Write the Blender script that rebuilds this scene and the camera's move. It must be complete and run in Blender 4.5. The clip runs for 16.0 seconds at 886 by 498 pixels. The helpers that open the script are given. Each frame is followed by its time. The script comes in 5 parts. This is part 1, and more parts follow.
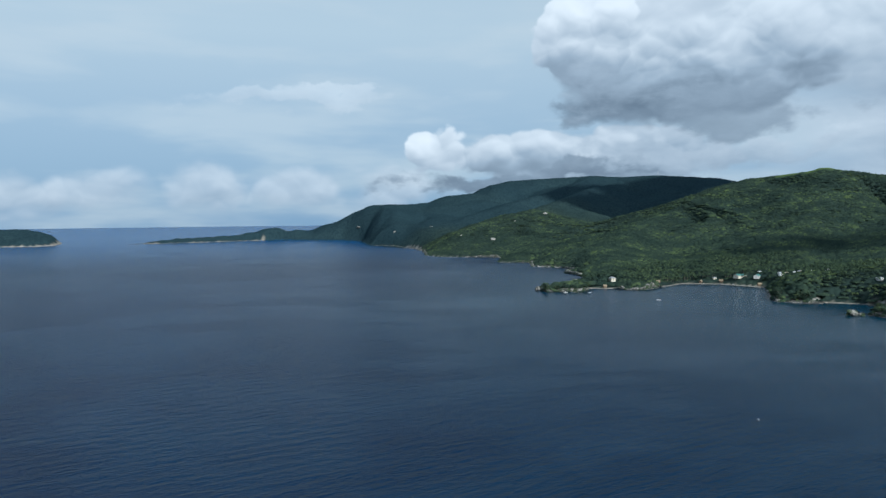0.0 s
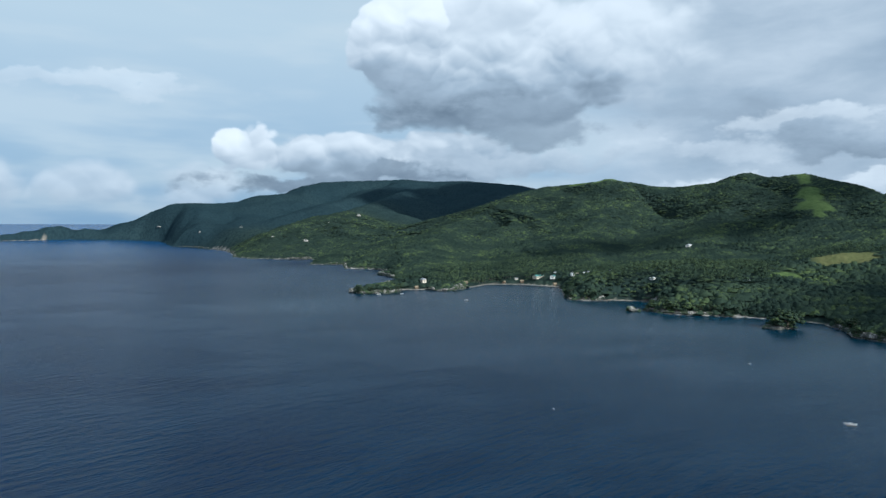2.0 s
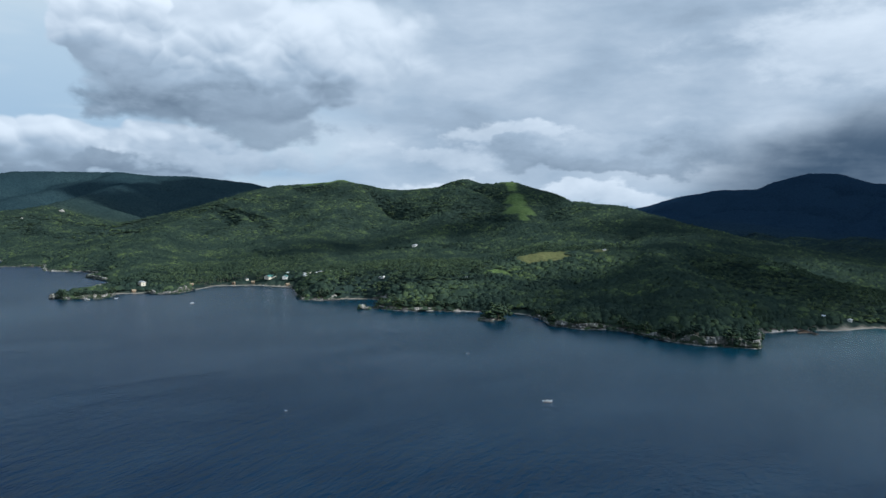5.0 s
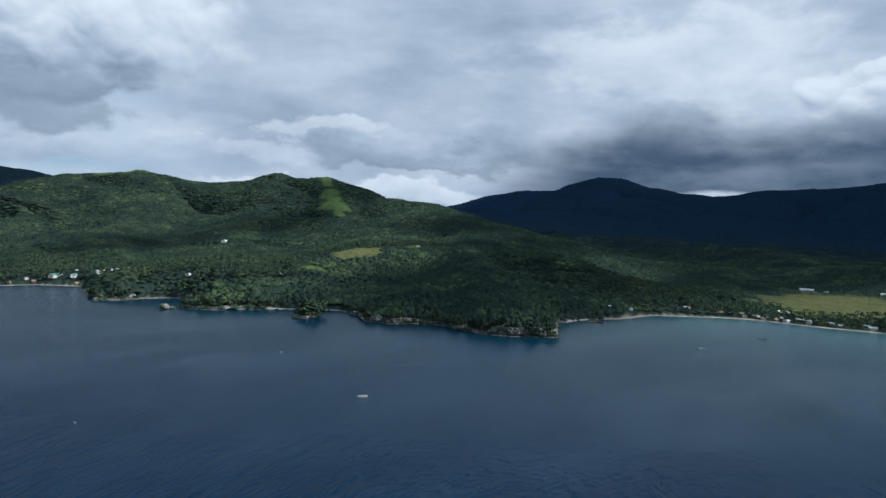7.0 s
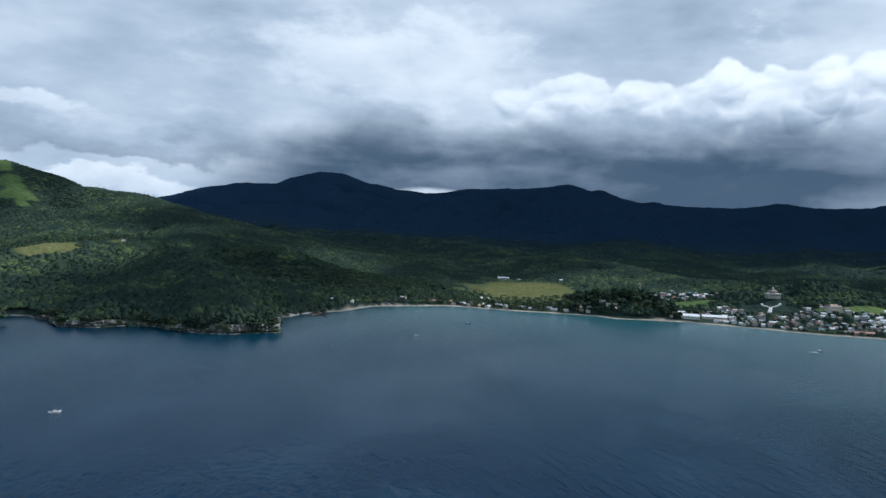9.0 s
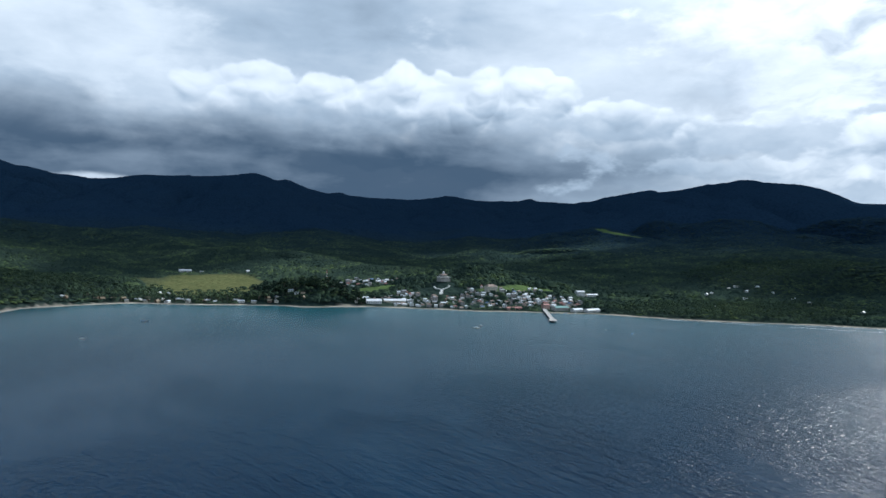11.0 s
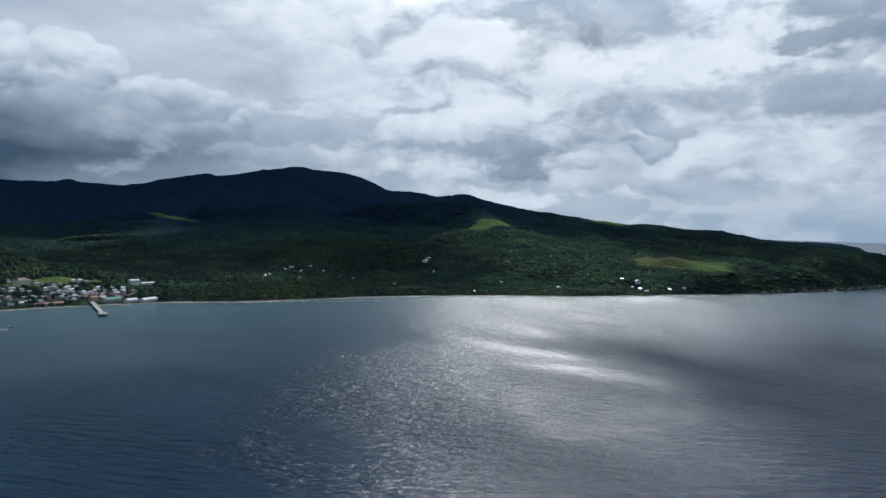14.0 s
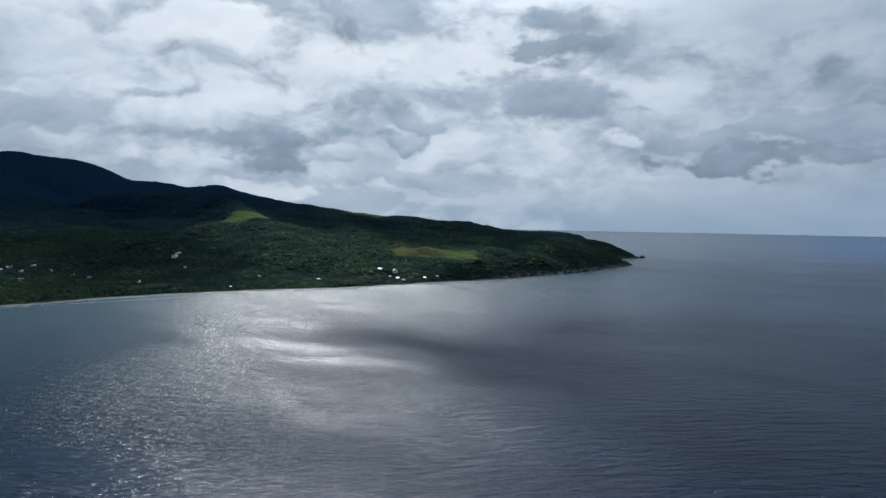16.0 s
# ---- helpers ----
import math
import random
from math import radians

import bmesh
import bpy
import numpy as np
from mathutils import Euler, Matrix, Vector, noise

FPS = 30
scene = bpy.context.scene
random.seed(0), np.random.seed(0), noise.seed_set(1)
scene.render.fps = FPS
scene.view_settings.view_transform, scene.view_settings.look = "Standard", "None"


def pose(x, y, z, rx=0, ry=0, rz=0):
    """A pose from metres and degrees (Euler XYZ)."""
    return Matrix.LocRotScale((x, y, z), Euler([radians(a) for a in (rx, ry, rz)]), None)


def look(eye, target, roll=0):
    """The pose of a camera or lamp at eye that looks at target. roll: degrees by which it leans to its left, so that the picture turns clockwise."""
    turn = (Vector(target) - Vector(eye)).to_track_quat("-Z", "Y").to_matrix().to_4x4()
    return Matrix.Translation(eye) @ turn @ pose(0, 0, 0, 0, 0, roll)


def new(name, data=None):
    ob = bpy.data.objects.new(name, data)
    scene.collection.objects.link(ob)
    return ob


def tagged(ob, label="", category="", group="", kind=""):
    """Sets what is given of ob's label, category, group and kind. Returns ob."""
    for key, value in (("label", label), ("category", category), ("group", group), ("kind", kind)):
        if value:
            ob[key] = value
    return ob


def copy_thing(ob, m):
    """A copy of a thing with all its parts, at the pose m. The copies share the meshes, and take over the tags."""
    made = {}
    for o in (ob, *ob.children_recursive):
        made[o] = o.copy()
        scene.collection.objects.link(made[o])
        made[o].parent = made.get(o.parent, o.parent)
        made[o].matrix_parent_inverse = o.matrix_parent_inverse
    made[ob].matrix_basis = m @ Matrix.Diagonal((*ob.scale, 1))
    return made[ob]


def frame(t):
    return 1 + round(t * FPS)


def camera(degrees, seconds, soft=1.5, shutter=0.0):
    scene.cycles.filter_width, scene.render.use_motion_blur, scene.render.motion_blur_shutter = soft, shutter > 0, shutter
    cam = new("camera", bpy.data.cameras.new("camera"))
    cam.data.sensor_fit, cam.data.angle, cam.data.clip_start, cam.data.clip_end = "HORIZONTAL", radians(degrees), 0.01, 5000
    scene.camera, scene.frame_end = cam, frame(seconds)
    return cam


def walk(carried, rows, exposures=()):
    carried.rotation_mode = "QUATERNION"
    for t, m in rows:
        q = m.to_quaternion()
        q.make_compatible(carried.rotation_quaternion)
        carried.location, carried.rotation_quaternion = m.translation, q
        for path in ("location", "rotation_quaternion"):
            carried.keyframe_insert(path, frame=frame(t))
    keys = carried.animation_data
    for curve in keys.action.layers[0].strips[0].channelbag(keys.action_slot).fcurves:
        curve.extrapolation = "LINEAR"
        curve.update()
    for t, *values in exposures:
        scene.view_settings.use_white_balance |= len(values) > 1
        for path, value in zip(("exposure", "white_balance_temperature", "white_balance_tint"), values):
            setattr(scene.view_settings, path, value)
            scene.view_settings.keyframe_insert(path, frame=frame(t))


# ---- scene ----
# camera: a drone hovering 120 m above the bay, turning to the right
cam = camera(65.84, 16.0)


def hover(yaw, tilt, lean):
    return pose(0, 0, 120, 90 + tilt, 0, yaw) @ pose(0, 0, 0, 0, 0, lean)


walk(cam, [
    (0.0, hover(0.00, -2.40, -0.59)),
    (0.5, hover(-4.04, -2.37, -0.42)),
    (1.0, hover(-7.82, -2.34, -0.17)),
    (1.5, hover(-11.83, -2.31, 0.08)),
    (2.0, hover(-15.54, -2.28, 0.29)),
    (2.5, hover(-19.40, -2.22, 0.47)),
    (3.0, hover(-23.00, -2.18, 0.57)),
    (3.5, hover(-26.65, -2.13, 0.72)),
    (6.0, hover(-45.40, -2.02, 1.37)),
    (6.5, hover(-49.34, -2.02, 1.55)),
    (7.0, hover(-53.03, -1.97, 1.77)),
    (7.5, hover(-58.11, -1.90, 1.92)),
    (8.0, hover(-63.78, -1.83, 2.00)),
    (10.5, hover(-95.33, -1.62, 2.07)),
    (11.0, hover(-101.76, -1.64, 2.00)),
    (11.5, hover(-108.26, -1.65, 2.03)),
    (12.0, hover(-114.57, -1.68, 1.87)),
    (12.5, hover(-120.88, -1.72, 1.86)),
    (13.0, hover(-126.51, -1.77, 1.79)),
    (13.5, hover(-132.09, -1.81, 1.66)),
    (14.0, hover(-137.51, -1.86, 1.54)),
    (14.5, hover(-142.83, -1.91, 1.46)),
    (15.0, hover(-147.87, -2.00, 1.43)),
    (15.5, hover(-152.97, -2.01, 1.15)),
    (16.0, hover(-157.46, -2.08, 1.09)),
], exposures=[(0.0, 0.03, 5750, 5), (3.0, 0.17, 5800, 6), (7.0, 0.08, 5850, 9), (8.0, 0.22, 5860, 9), (9.5, 0.28, 5850, 9), (11.0, 0.30, 5830, 8), (12.5, 0.12, 5850, 8), (13.5, -0.12, 5870, 9), (16.0, -0.28, 5840, 9)])

# ---- light ----
SUN_BEARING, SUN_HEIGHT = 148, 31


class Nodes:
    """Short hand for node trees."""

    def __init__(self, tree):
        self.tree = tree
        tree.nodes.clear()

    def add(self, kind, inputs=None, **values):
        n = self.tree.nodes.new(kind)
        for key, value in values.items():
            setattr(n, key, value)
        for key, value in (inputs or {}).items():
            self.put(n.inputs[key], value)
        return n

    def put(self, socket, value):
        if isinstance(value, bpy.types.NodeSocket):
            self.tree.links.new(value, socket)
        else:
            socket.default_value = value

    def math(self, op, a, b=0.0, c=0.0, clamp=False):
        n = self.add("ShaderNodeMath", {0: a, 1: b, 2: c}, operation=op, use_clamp=clamp)
        return n.outputs[0]

    def vec(self, op, a, b=(0, 0, 0)):
        n = self.add("ShaderNodeVectorMath", {0: a, 1: b}, operation=op)
        return n.outputs["Value"] if op in ("LENGTH", "DOT_PRODUCT", "DISTANCE") else n.outputs[0]

    def noise(self, vector, scale, detail=4.0, rough=0.55, distort=0.0, w=None):
        n = self.add("ShaderNodeTexNoise", {"Vector": vector, "Scale": scale, "Detail": detail, "Roughness": rough, "Distortion": distort})
        return n.outputs["Fac"]

    def ramp(self, fac, low, high, smooth=True):
        n = self.add("ShaderNodeMapRange", {"Value": fac, "From Min": low, "From Max": high}, interpolation_type="SMOOTHSTEP" if smooth else "LINEAR")
        return n.outputs[0]

    def mix(self, fac, a, b, blend="MIX"):
        n = self.add("ShaderNodeMix", data_type="RGBA", blend_type=blend)
        self.put(n.inputs[0], fac)
        self.put(n.inputs[6], a)
        self.put(n.inputs[7], b)
        return n.outputs[2]


def rgb(r, g, b):
    return (r, g, b, 1.0)


world = bpy.data.worlds.new("sky")
scene.world = world
world.use_nodes = True
k = Nodes(world.node_tree)
sky = k.add("ShaderNodeTexSky", sky_type="NISHITA", sun_disc=False, sun_elevation=radians(SUN_HEIGHT), sun_rotation=radians(SUN_BEARING),
            altitude=100, air_density=1.0, dust_density=1.0, ozone_density=2.0)
way = k.add("ShaderNodeTexCoord").outputs["Generated"]
sep = k.add("ShaderNodeSeparateXYZ", {0: way})
DEG = 180 / math.pi
height = k.math("MULTIPLY", k.math("ARCSINE", sep.outputs[2]), DEG)
bearing = k.math("ADD", k.math("MULTIPLY", k.math("ARCTAN2", k.math("MULTIPLY", sep.outputs[1], -1.0), sep.outputs[0]), DEG), 90.0)
# billows, in the direction of view
puff = k.vec("MULTIPLY", way, (1.0, 1.0, 1.35))
n_big = k.noise(puff, 2.6, 4.0, 0.5, 0.2)
n_mid = k.noise(k.vec("ADD", puff, (4.3, 1.7, 2.9)), 6.5, 5.0, 0.55, 0.2)
n_fine = k.noise(k.vec("ADD", puff, (1.3, 8.1, 5.5)), 20.0, 5.0, 0.55, 0.1)
streak = k.noise(k.vec("MULTIPLY", way, (1.0, 1.0, 4.5)), 3.6, 4.0, 0.5, 0.1)
rags = k.noise(k.vec("MULTIPLY", way, (1.0, 1.0, 2.4)), 11.0, 5.0, 0.58, 0.2)
stir = k.vec("SUBTRACT", k.add("ShaderNodeTexNoise", {"Vector": puff, "Scale": 12.0, "Detail": 3.0}).outputs["Color"], (0.5, 0.5, 0.5))
stirred = k.vec("ADD", puff, k.vec("MULTIPLY", stir, (0.07, 0.07, 0.07)))


def knobs(scale, lift):
    """Round heads like a cauliflower's: how far a place lies from the middle of its head, and how far the head there faces up to the light."""
    here = k.add("ShaderNodeTexVoronoi", {"Vector": stirred, "Scale": scale, "Randomness": 0.95}).outputs["Distance"]
    above = k.add("ShaderNodeTexVoronoi", {"Vector": k.vec("ADD", stirred, (0.25 * lift, -0.2 * lift, lift)), "Scale": scale, "Randomness": 0.95}).outputs["Distance"]
    return here, k.math("SUBTRACT", above, here)


big_head, big_lit = knobs(15.0, 0.022)
small_head, small_lit = knobs(38.0, 0.009)
cauli = k.math("SUBTRACT", 1.30, k.math("ADD", k.math("MULTIPLY", big_head, 2.0), k.math("MULTIPLY", small_head, 0.75)))
cauli = k.math("ADD", cauli, k.math("MULTIPLY", k.math("SUBTRACT", n_mid, 0.5), 3.0))
knob_light = k.math("ADD", k.math("MULTIPLY", big_lit, 0.55), k.math("MULTIPLY", small_lit, 0.22))
knob_light = k.math("ADD", knob_light, k.math("MULTIPLY", k.math("SUBTRACT", n_fine, 0.5), 0.18))
frayed = k.math("ADD", k.math("MULTIPLY", k.math("SUBTRACT", rags, 0.5), 9.0), k.math("MULTIPLY", k.math("SUBTRACT", n_fine, 0.5), 3.0))
cloud_at = k.add("ShaderNodeCombineXYZ", {0: bearing, 1: height}).outputs[0]
bend = k.add("ShaderNodeTexNoise", {"Vector": k.vec("MULTIPLY", way, (1.0, 1.0, 1.7)), "Scale": 7.0, "Detail": 5.0, "Roughness": 0.55}).outputs["Color"]
torn_at = k.vec("ADD", cloud_at, k.vec("MULTIPLY", k.vec("SUBTRACT", bend, (0.5, 0.5, 0.5)), (26.0, 8.5, 0.0)))


def tone(shade):
    """The colour of cloud from its lightness: 0 the darkest base, 0.5 grey, 1 white in the sun, 1.3 before the hidden sun."""
    n = k.add("ShaderNodeValToRGB", {"Fac": k.math("DIVIDE", shade, 1.3)})
    ends = n.color_ramp.elements
    ends[0].color, ends[1].color = rgb(0.042, 0.073, 0.116), rgb(1.0, 1.0, 0.982)
    for place, colour in ((0.385, rgb(0.332, 0.400, 0.473)), (0.77, rgb(0.727, 0.764, 0.795))):
        ends.new(place).color = colour
    return n.outputs[0]


def inside(at, b, h, rb, rh):
    """How deep a place lies in an oval of cloud round that bearing and height, in degrees, and how far up in it, -1 to 1."""
    q = k.add("ShaderNodeVectorMath", {0: at, 1: (1 / rb, 1 / rh, 0), 2: (-b / rb, -h / rh, 0)}, operation="MULTIPLY_ADD").outputs[0]
    deep = k.math("MULTIPLY_ADD", k.vec("LENGTH", q), -math.sqrt(rb * rh), math.sqrt(rb * rh))
    return deep, k.vec("DOT_PRODUCT", q, (0, 1, 0))


def cumulus(b, h, rb, rh, top, base, rim=0.7, thick=0.95, relief=0.5):
    """A heaped cloud with knobbly edges, its top as light and its base as dark as given."""
    global col
    deep, v = inside(cloud_at, b, h, rb, rh)
    shade = k.math("MULTIPLY_ADD", k.ramp(k.math("ADD", v, k.math("MULTIPLY", knob_light, 1.1)), -0.8, 0.6), top - base, base)
    shade = k.math("MULTIPLY_ADD", knob_light, relief, shade)
    col = k.mix(k.math("MULTIPLY", k.ramp(k.math("ADD", deep, cauli), 0.0, rim), thick), col, tone(shade))


def stratus(b, h, rb, rh, light, thick=0.8, rim=1.6):
    """A flat frayed patch of cloud of that lightness."""
    global col
    deep, v = inside(torn_at, b, h, 1.15 * rb, 1.25 * rh)
    shade = k.math("MULTIPLY_ADD", k.math("SUBTRACT", rags, 0.5), 0.45, k.math("MULTIPLY_ADD", v, 0.10, light))
    size = min(1.0, rh / 2.0)
    col = k.mix(k.math("MULTIPLY", k.ramp(k.math("MULTIPLY_ADD", frayed, size, deep), 0.0, 1.5 * rim * max(0.6, size)), thick), col, tone(shade))


# thin high veil over clear sky, paler upwards, with faint streaks
veil = k.mix(k.ramp(height, -1.0, 15.0, False), rgb(0.205, 0.330, 0.475), rgb(0.470, 0.557, 0.609))
veil = k.mix(k.math("MULTIPLY", k.ramp(streak, 0.42, 0.66), 0.55), veil, rgb(0.56, 0.61, 0.63))
col = k.mix(0.92, k.vec("MULTIPLY", sky.outputs[0], (0.091, 0.091, 0.091)), veil)
# grey sheet over the island, thinner near the horizon; brighter towards the hidden sun
sheet_tone = k.math("ADD", 0.57, k.math("ADD", k.math("MULTIPLY", k.math("SUBTRACT", n_big, 0.5), 0.55), k.math("ADD", k.math("MULTIPLY", k.math("SUBTRACT", streak, 0.5), 0.5),
                    k.math("MULTIPLY", k.math("SUBTRACT", rags, 0.5), 0.30))))
sunny = k.math("MULTIPLY", k.ramp(bearing, 92, 140), k.math("SUBTRACT", 1.0, k.ramp(bearing, 158, 190)))
sunny = k.math("MULTIPLY", sunny, k.ramp(height, 2.0, 15.0))
sheet_tone = k.math("ADD", sheet_tone, k.math("ADD", k.math("MULTIPLY", k.ramp(bearing, 110, 135), 0.10), k.math("MULTIPLY", sunny, 0.42)))
spread = k.math("MULTIPLY_ADD", k.math("SUBTRACT", n_mid, 0.5), 16.0, bearing)
col = k.mix(k.math("MULTIPLY", k.ramp(spread, 20, 38), k.ramp(height, -1.0, 4.0)), col, tone(sheet_tone))

# the north: far heaps along the horizon, a low bank on the mountain, the great cloud above it
for b, h, rb, rh in ((-33, 2.0, 5, 2.0), (-27, 2.6, 5, 2.2), (-19, 2.9, 4, 2.4), (-12, 2.7, 6, 2.2), (-4, 2.8, 6, 2.2)):
    cumulus(b, h, rb, rh, 0.76, 0.58, 2.2, 0.7, 0.35)
stratus(-12, 9.6, 9, 0.8, 0.84, 0.4)
cumulus(16, 5.2, 9, 2.2, 0.64, 0.40)
cumulus(8, 5.3, 9, 2.2, 0.82, 0.42)
cumulus(0, 5.6, 3.2, 2.1, 0.98, 0.60, 0.5)
cumulus(30, 13.8, 8, 5.0, 0.94, 0.54, 2.0, 0.85, 0.2)
cumulus(19.5, 13, 12, 6.0, 0.92, 0.26, 1.3, 0.95, 0.15)
cumulus(17, 18, 8, 3.6, 1.02, 0.74, 1.2, 0.9, 0.2)
cumulus(11.8, 14.6, 4.6, 4.4, 1.02, 0.42, 0.4, 0.95, 0.25)
stratus(17, 8.8, 7, 1.6, 0.20, 0.85, 2.6)
stratus(24, 8.0, 7, 1.6, 0.34, 0.8, 2.0)
stratus(13, 10.2, 3.5, 2.4, 0.44, 0.6, 2.0)
stratus(8, 3.6, 11, 0.8, 0.26, 0.9)
stratus(21, 4.6, 8, 1.1, 0.55, 0.7)
# over the middle hills
stratus(42, 7.5, 5, 1.3, 0.80, 0.6)
stratus(36, 5.4, 5, 1.0, 0.74, 0.6)
stratus(50, 5.7, 10, 1.1, 0.38, 0.85)
stratus(56, 6.9, 8, 1.2, 0.56, 0.6)
stratus(46, 2.4, 11, 1.2, 0.78, 0.8)
stratus(72, 13.5, 15, 3.5, 0.88, 0.5, 3.0)
# heaped clouds that rise out of the dark deck along the mountains
stratus(102, 13.4, 3.2, 2.6, 0.66, 0.7)
for b, h, rb, rh in ((94.6, 10.6, 2.0, 1.8), (101, 11.4, 1.8, 2.0), (105.3, 12.0, 2.0, 1.8), (111, 11.2, 2.0, 1.6), (88, 11.2, 2.2, 1.6)):
    cumulus(b, h, rb, rh, 0.94, 0.55, 0.6)
cumulus(99, 8.6, 13, 4.2, 0.86, 0.34, 0.8)
cumulus(86, 9.8, 6, 3.0, 0.88, 0.50)
cumulus(91.6, 10.6, 4.2, 2.4, 0.93, 0.52, 0.6)
cumulus(98.0, 10.8, 4.2, 2.5, 0.95, 0.46, 0.6)
cumulus(103, 9.4, 4.6, 2.6, 0.84, 0.38)
cumulus(108.3, 10.9, 4.8, 2.6, 0.98, 0.40, 0.5)
cumulus(115, 7.0, 11, 3.0, 0.80, 0.34, 0.8)
cumulus(116, 9.2, 5.5, 2.0, 0.96, 0.46, 0.5)
cumulus(125, 8.0, 5.0, 2.2, 0.96, 0.44, 0.5)
cumulus(132, 6.8, 5.0, 2.2, 0.92, 0.52, 0.6)
stratus(86, 8.0, 14, 1.8, 0.50, 0.7, 2.6)
stratus(108, 7.2, 12, 1.8, 0.46, 0.75, 2.6)
# the deck's dark base along the mountains
deck = k.math("ADD", height, k.math("ADD", k.math("MULTIPLY", k.math("SUBTRACT", streak, 0.5), 2.0), k.math("MULTIPLY", k.math("SUBTRACT", n_mid, 0.5), 4.0)))
deck = k.math("ADD", deck, k.math("ADD", k.math("MULTIPLY", k.math("SUBTRACT", 1.0, k.ramp(bearing, 58, 72)), 1.5), k.math("MULTIPLY", k.ramp(bearing, 96, 130), 1.5)))
deck = k.math("SUBTRACT", 1.0, k.ramp(deck, 5.8, 10.4))
deck = k.math("MULTIPLY", deck, k.math("MULTIPLY", k.ramp(bearing, 54, 64), k.math("SUBTRACT", 1.0, k.ramp(bearing, 112, 138))))
deck_light = k.math("ADD", -0.02, k.math("ADD", k.math("MULTIPLY", k.ramp(bearing, 92, 128), 0.40), k.math("MULTIPLY", k.math("SUBTRACT", streak, 0.5), 0.6)))
deck_light = k.math("ADD", deck_light, k.math("MULTIPLY", k.math("SUBTRACT", 1.0, k.ramp(bearing, 58, 74)), 0.12))
deck_light = k.math("MULTIPLY_ADD", k.math("SUBTRACT", rags, 0.5), 0.3, deck_light)
col = k.mix(k.math("MULTIPLY", deck, 0.95), col, tone(deck_light))
stratus(122, 5.2, 9, 1.3, 0.48, 0.85)
gap, v = inside(cloud_at, 75, 2.9, 3.6, 0.55)
col = k.mix(k.math("MULTIPLY", k.ramp(k.math("ADD", gap, k.math("MULTIPLY", frayed, 0.25)), 0.0, 1.2), 0.8), col, tone(0.78))
# the broken bright sky of the south, with grey scud before it
stratus(128, 15.6, 12, 2.6, 1.16, 0.7, 3.0)
stratus(137, 15.2, 4, 0.8, 1.22, 0.8)
stratus(149.5, 13.6, 4, 2.2, 1.18, 0.8)
stratus(143, 2.9, 6, 1.0, 1.02, 0.8)
stratus(160, 3.0, 9, 0.8, 0.95, 0.6)
tufts = k.noise(k.vec("ADD", k.vec("MULTIPLY", stirred, (1.0, 1.0, 1.6)), (3.1, 5.2, 1.4)), 6.5, 5.0, 0.55, 0.1)
scud = k.math("MULTIPLY", k.ramp(bearing, 112, 134), k.math("MULTIPLY", k.ramp(height, 1.5, 5.0), k.ramp(tufts, 0.46, 0.66)))
scud_light = k.math("ADD", 0.42, k.math("ADD", k.math("MULTIPLY", knob_light, 0.5), k.math("MULTIPLY", k.math("SUBTRACT", n_mid, 0.5), 0.5)))
col = k.mix(k.math("MULTIPLY", scud, 0.8), col, tone(scud_light))
bright = k.math("MULTIPLY", k.math("MULTIPLY", k.ramp(bearing, 116, 138), k.math("SUBTRACT", 1.0, k.ramp(bearing, 168, 182))), k.math("SUBTRACT", 1.0, k.ramp(tufts, 0.34, 0.52)))
col = k.mix(k.math("MULTIPLY", bright, 0.6), col, tone(k.math("ADD", 1.14, k.math("MULTIPLY", knob_light, 0.4))))
stratus(129, 8.2, 6, 1.6, 0.54, 0.7)
stratus(136.2, 10.2, 3.2, 0.8, 0.60, 0.8)
stratus(155, 16.6, 5, 1.7, 0.60, 0.75)
stratus(162, 11.0, 3.2, 2.8, 0.58, 0.7)
stratus(167.8, 14.5, 5.6, 1.3, 0.42, 0.85)
stratus(166.3, 10.0, 6.0, 1.9, 0.46, 0.85)
stratus(182, 13.8, 2.6, 1.1, 0.56, 0.7)
cumulus(154.8, 7.0, 2.6, 1.5, 0.86, 0.42, 0.5)
cumulus(147, 5.6, 3.2, 1.2, 0.84, 0.50, 0.6)
cumulus(160.4, 4.4, 2.6, 0.9, 0.80, 0.48, 0.6)
stratus(152.6, 9.3, 4.0, 0.8, 0.52, 0.8)
stratus(149.2, 7.7, 3.2, 0.8, 0.48, 0.85)
stratus(141.3, 5.5, 3.5, 1.0, 0.38, 0.9)
stratus(155, 4.0, 8.0, 1.0, 0.60, 0.6)
stratus(169.5, 6.5, 4.0, 0.7, 0.98, 0.75)
stratus(181, 7.3, 9.0, 1.2, 0.50, 0.8)
stratus(181, 5.6, 9.0, 0.8, 0.34, 0.85)
# haze low over the southern sea
low = k.math("MULTIPLY", k.math("SUBTRACT", 1.0, k.ramp(height, 0.2, 5.0)), k.ramp(bearing, 148, 174))
col = k.mix(k.math("MULTIPLY", low, 0.75), col, rgb(0.315, 0.400, 0.495))
# unseen overhead sky: darker band added to dim the sea, lighter above for fill
over = k.ramp(k.math("SUBTRACT", height, k.math("MULTIPLY", k.ramp(bearing, 85, 125), 30.0)), 18, 30)
col = k.mix(over, col, k.mix(k.ramp(n_big, 0.35, 0.65), rgb(0.05, 0.095, 0.18), rgb(0.12, 0.175, 0.26)))
col = k.mix(k.ramp(height, 42, 62), col, k.mix(k.ramp(n_big, 0.35, 0.65), rgb(0.15, 0.22, 0.36), rgb(0.40, 0.47, 0.56)))
